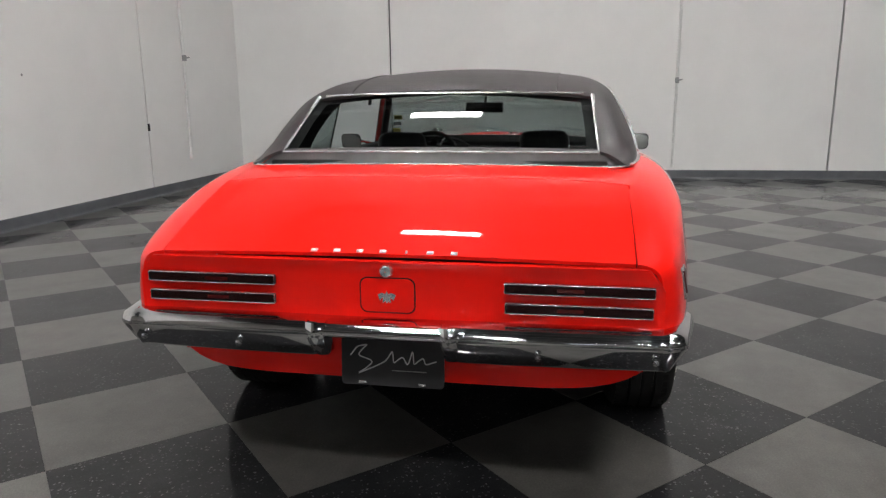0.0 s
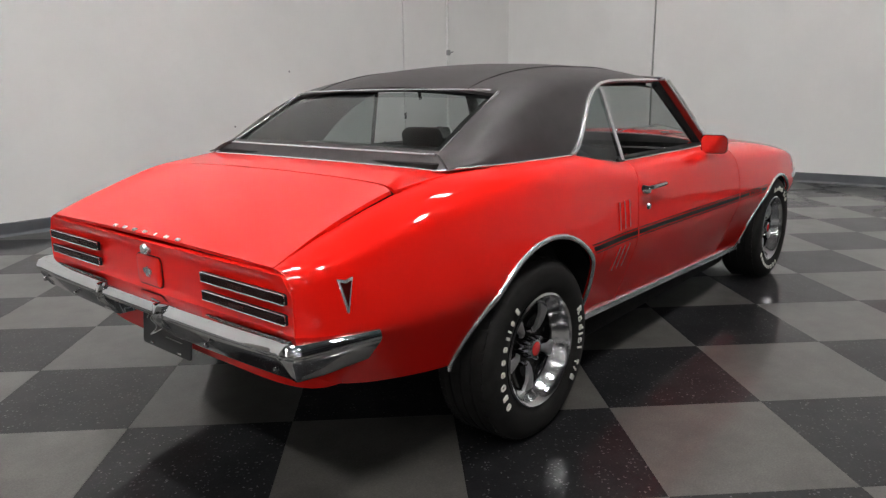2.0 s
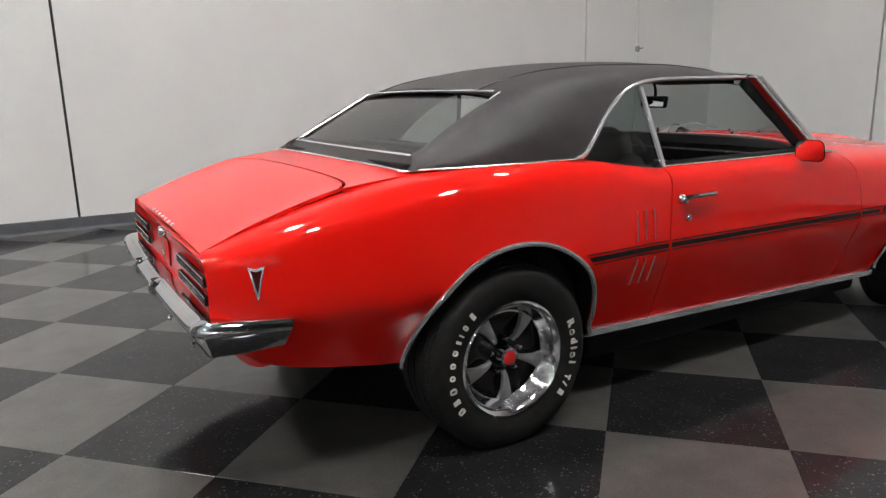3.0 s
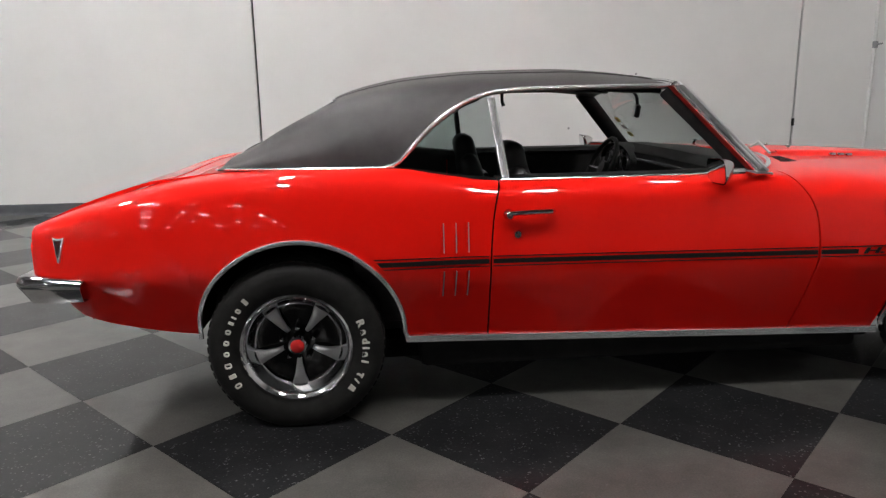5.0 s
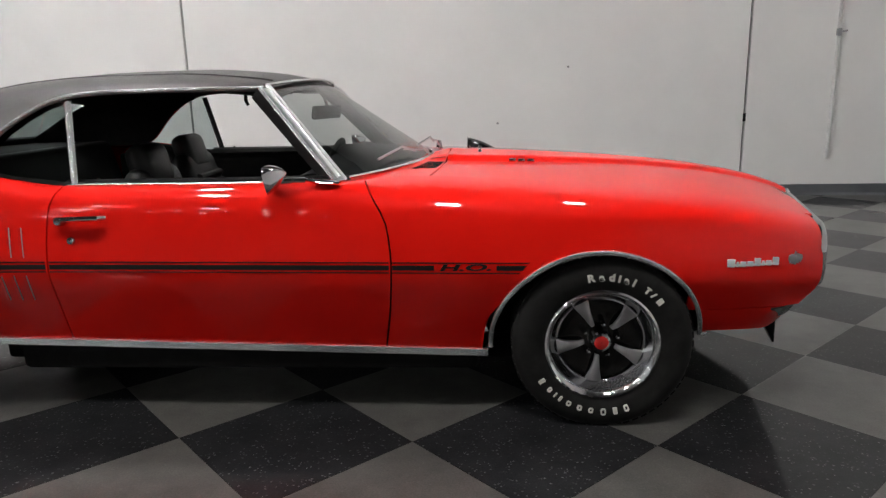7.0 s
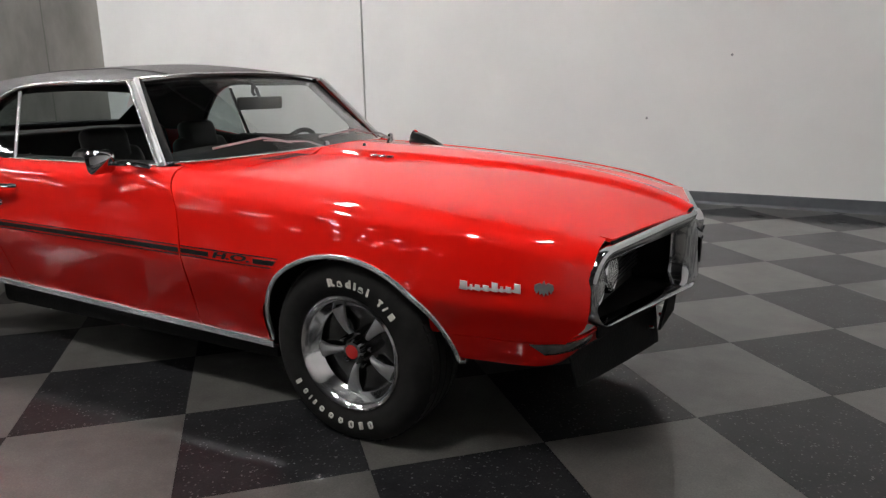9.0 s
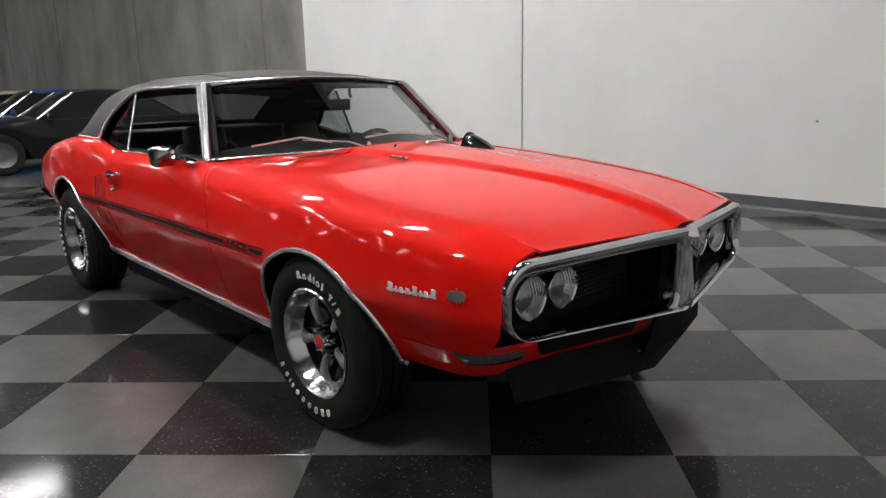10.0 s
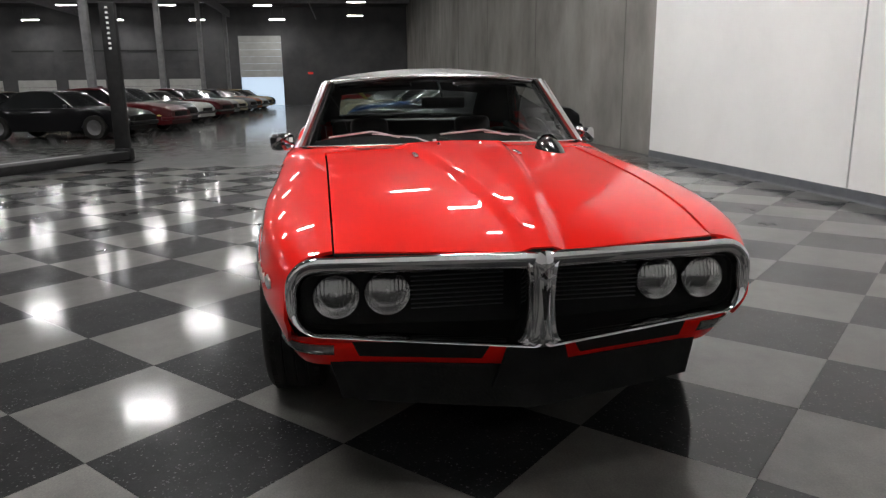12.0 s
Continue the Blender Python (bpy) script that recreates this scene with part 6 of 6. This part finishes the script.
    part("rear_bumper", tube([(-L + 0.28, -W * 0.95, 0.45), (-L - 0.02, -W * 0.78, 0.45), (-L - 0.05, 0, 0.45), (-L - 0.02, W * 0.78, 0.45), (-L + 0.28, W * 0.95, 0.45)], 0.06, 8), CHROME if boxy > 0.4 else paint, car)
    part("underside", box((length * 0.9, width * 0.8, 0.1), (0, 0, 0.27), 0.02, 1), MATT, car)
    if open_hood:
        hm = Matrix.Translation((L * 0.36, 0, belt + 0.02)) @ Matrix.Rotation(radians(-43), 4, "Y")
        b = box((L * 0.46, W * 1.5, 0.07), (L * 0.21, 0, 0), 0.01, 1)
        b.transform(hm)
        part("raised_hood", b, far_paint(*open_hood), car, "propped open hood")
    return car


SPECS = [
    ("black", (0.006, 0.006, 0.007), 0.2), ("dark_red", (0.06, 0.006, 0.008), 0.3), ("black", (0.008, 0.008, 0.009), 0.7), ("white", (0.55, 0.55, 0.53), 0.8),
    ("dark_red", (0.07, 0.008, 0.01), 0.8), ("silver", (0.35, 0.35, 0.36), 0.6), ("cream", (0.50, 0.45, 0.32), 0.8), ("grey", (0.12, 0.12, 0.13), 0.5),
    ("orange", (0.45, 0.11, 0.02), 0.7), ("white", (0.55, 0.55, 0.53), 0.6), ("gold", (0.32, 0.24, 0.10), 0.7), ("black", (0.006, 0.006, 0.007), 0.6),
]
for k in range(12):
    name, rgb, boxy = SPECS[k]
    parked_car(name, rgb, pose(-17.0 - 3.25 * k, -8.5 + 0.15 * math.sin(k * 2.1), 0, 0, 0, 78 + 3 * math.sin(k)), 4.7 + 0.25 * math.sin(k * 1.7), 1.85, 1.30 + 0.09 * (k % 3 != 0), boxy,
               label=name.replace("_", " ") + " parked car standing in a row on the hall floor")
for k in range(9):
    name, rgb, boxy = SPECS[(5 * k + 3) % 12]
    parked_car(name, rgb, pose(-21.0 - 3.6 * k, -16.5 - 0.2 * math.sin(k), 0, 0, 0, 84), 4.8, 1.86, 1.36, boxy, label=name.replace("_", " ") + " parked car in the second row on the hall floor", open_hood=("maroon", (0.06, 0.006, 0.007)) if k == 5 else None)
RIGHT = [("black", (0.006, 0.006, 0.007), 0.25), ("blue", (0.02, 0.07, 0.20), 0.7), ("cream", (0.52, 0.47, 0.33), 0.9), ("cream", (0.50, 0.46, 0.36), 0.8), ("silver", (0.30, 0.30, 0.31), 0.5), ("red", (0.40, 0.02, 0.02), 0.5), ("black", (0.007, 0.007, 0.008), 0.5)]
for k, (name, rgb, boxy) in enumerate(RIGHT):
    parked_car(name, rgb, pose((-10.4, -13.8, -16.8, -20.2, -24.5, -52.0, -56.0)[k], (1.75, 1.9, 1.7, 1.0, 2.0, 1.0, 1.6)[k], 0, 0, 0, -92 if k < 5 else -100), 4.8, 1.86, 1.32 + 0.05 * (k > 0), boxy,
               label=name + " parked car standing with its tail to the bare concrete wall", open_hood=("yellow", (0.50, 0.42, 0.03)) if k == 3 else None)

# four-post lift: one post and its long low beam
LIFT = tagged(empty("vehicle_lift"), "black steel vehicle lift post with pale sign and low ramp beam", "car lift")
post = part("post", box((0.17, 0.24, 2.75), (-9.05, -4.55, 1.375), 0.015, 2), LIFT_BLACK, LIFT)
part("foot_plate", box((0.45, 0.5, 0.02), (-9.05, -4.55, 0.01), 0.004, 1), LIFT_BLACK, LIFT)
part("lower_sleeve", box((0.26, 0.30, 0.22), (-9.05, -4.55, 0.14), 0.02, 2), LIFT_BLACK, LIFT)
beam = box((4.6, 0.35, 0.14), (0, 0, 0), 0.02, 2)
beam.transform(Matrix.Translation((-6.95, -5.45, 0.13)) @ Matrix.Rotation(radians(-23), 4, "Z"))
part("cross_beam", beam, LIFT_BLACK, LIFT)
ramp = box((4.6, 0.5, 0.05), (0, 0, 0), 0.01, 1)
ramp.transform(Matrix.Translation((-7.3, -6.2, 0.09)) @ Matrix.Rotation(radians(-23), 4, "Z"))
part("ramp", ramp, STEEL, LIFT)
for k in range(9):
    part("sign_mark", box((0.004, 0.045, 0.035), (-8.962, -4.55, 2.66 - 0.085 * k), 0.002, 1), PAPER, post)

# ---------------------------------------------------------------- checkered floor tiles, laid diagonally to the walls
TX, TY = -1.01, -0.98
ROOT2 = math.sqrt(0.5)
FLOOR_BOX = (SHOW_X0, WALL_X + 0.9, -12.0, WALL_Y)


def clip(poly, axis, limit, keep_less):
    out = []
    for p, q in zip(poly, poly[1:] + poly[:1]):
        a, b = (limit - p[axis], limit - q[axis]) if keep_less else (p[axis] - limit, q[axis] - limit)
        if a >= 0:
            out.append(p)
        if a * b < 0:
            t = a / (a - b)
            out.append((lerp(p[0], q[0], t), lerp(p[1], q[1], t)))
    return out


def tile_mesh(polys, name, material):
    verts, faces = [], []
    for poly in polys:
        n, c = len(poly), (sum(p[0] for p in poly) / len(poly), sum(p[1] for p in poly) / len(poly))
        base = len(verts)
        for shrink, z in ((0.0005, -0.004), (0.0007, -0.0003), (0.0013, 0.0)):
            for x, y in poly:
                d = math.hypot(x - c[0], y - c[1])
                k = 1 - shrink / max(d, 0.02)
                verts.append((c[0] + (x - c[0]) * k, c[1] + (y - c[1]) * k, z))
        for r in (0, 1):
            for i in range(n):
                j = (i + 1) % n
                faces.append((base + r * n + i, base + r * n + j, base + (r + 1) * n + j, base + (r + 1) * n + i))
        faces.append(tuple(base + 2 * n + i for i in range(n)))
    me = bpy.data.meshes.new(name)
    me.from_pydata(verts, [], faces)
    me.materials.append(material)
    return me


h = TILE / 2
unit = [(0, -2 * h * ROOT2), (2 * h * ROOT2, 0), (0, 2 * h * ROOT2), (-2 * h * ROOT2, 0)]
shared = {0: tile_mesh([unit], "floor_tile", TILE_LIGHT), 1: tile_mesh([unit], "floor_tile", TILE_DARK)}
rest = {0: [], 1: []}
near = []
for a in range(-26, 27):
    for b in range(-26, 27):
        cx = TX + (a + 0.5) * TILE * ROOT2 - (b + 0.5) * TILE * ROOT2
        cy = TY + (a + 0.5) * TILE * ROOT2 + (b + 0.5) * TILE * ROOT2
        poly = [(cx + x, cy + y) for x, y in unit]
        x0, x1, y0, y1 = FLOOR_BOX
        cut = clip(clip(clip(clip(poly, 0, x1, True), 0, x0, False), 1, y1, True), 1, y0, False)
        if len(cut) < 3:
            continue
        dark = (a + b) % 2
        if len(cut) == 4 and cut == poly and -4.6 < cx < 5.0 and -3.6 < cy < 2.6:
            near.append((cx, cy, dark))
        else:
            rest[dark].append(cut)
for dark, label in ((0, "grey square floor tiles"), (1, "black speckled square floor tiles")):
    ob = new("floor_tiles", tile_mesh(rest[dark], "floor_tiles", (TILE_LIGHT, TILE_DARK)[dark]))
    tagged(ob, label, "", "", "stuff")
    ob.parent = FLOOR
for cx, cy, dark in near:
    ob = new("floor_tile", shared[dark])
    ob.parent = FLOOR
    ob.location = (cx, cy, 0)
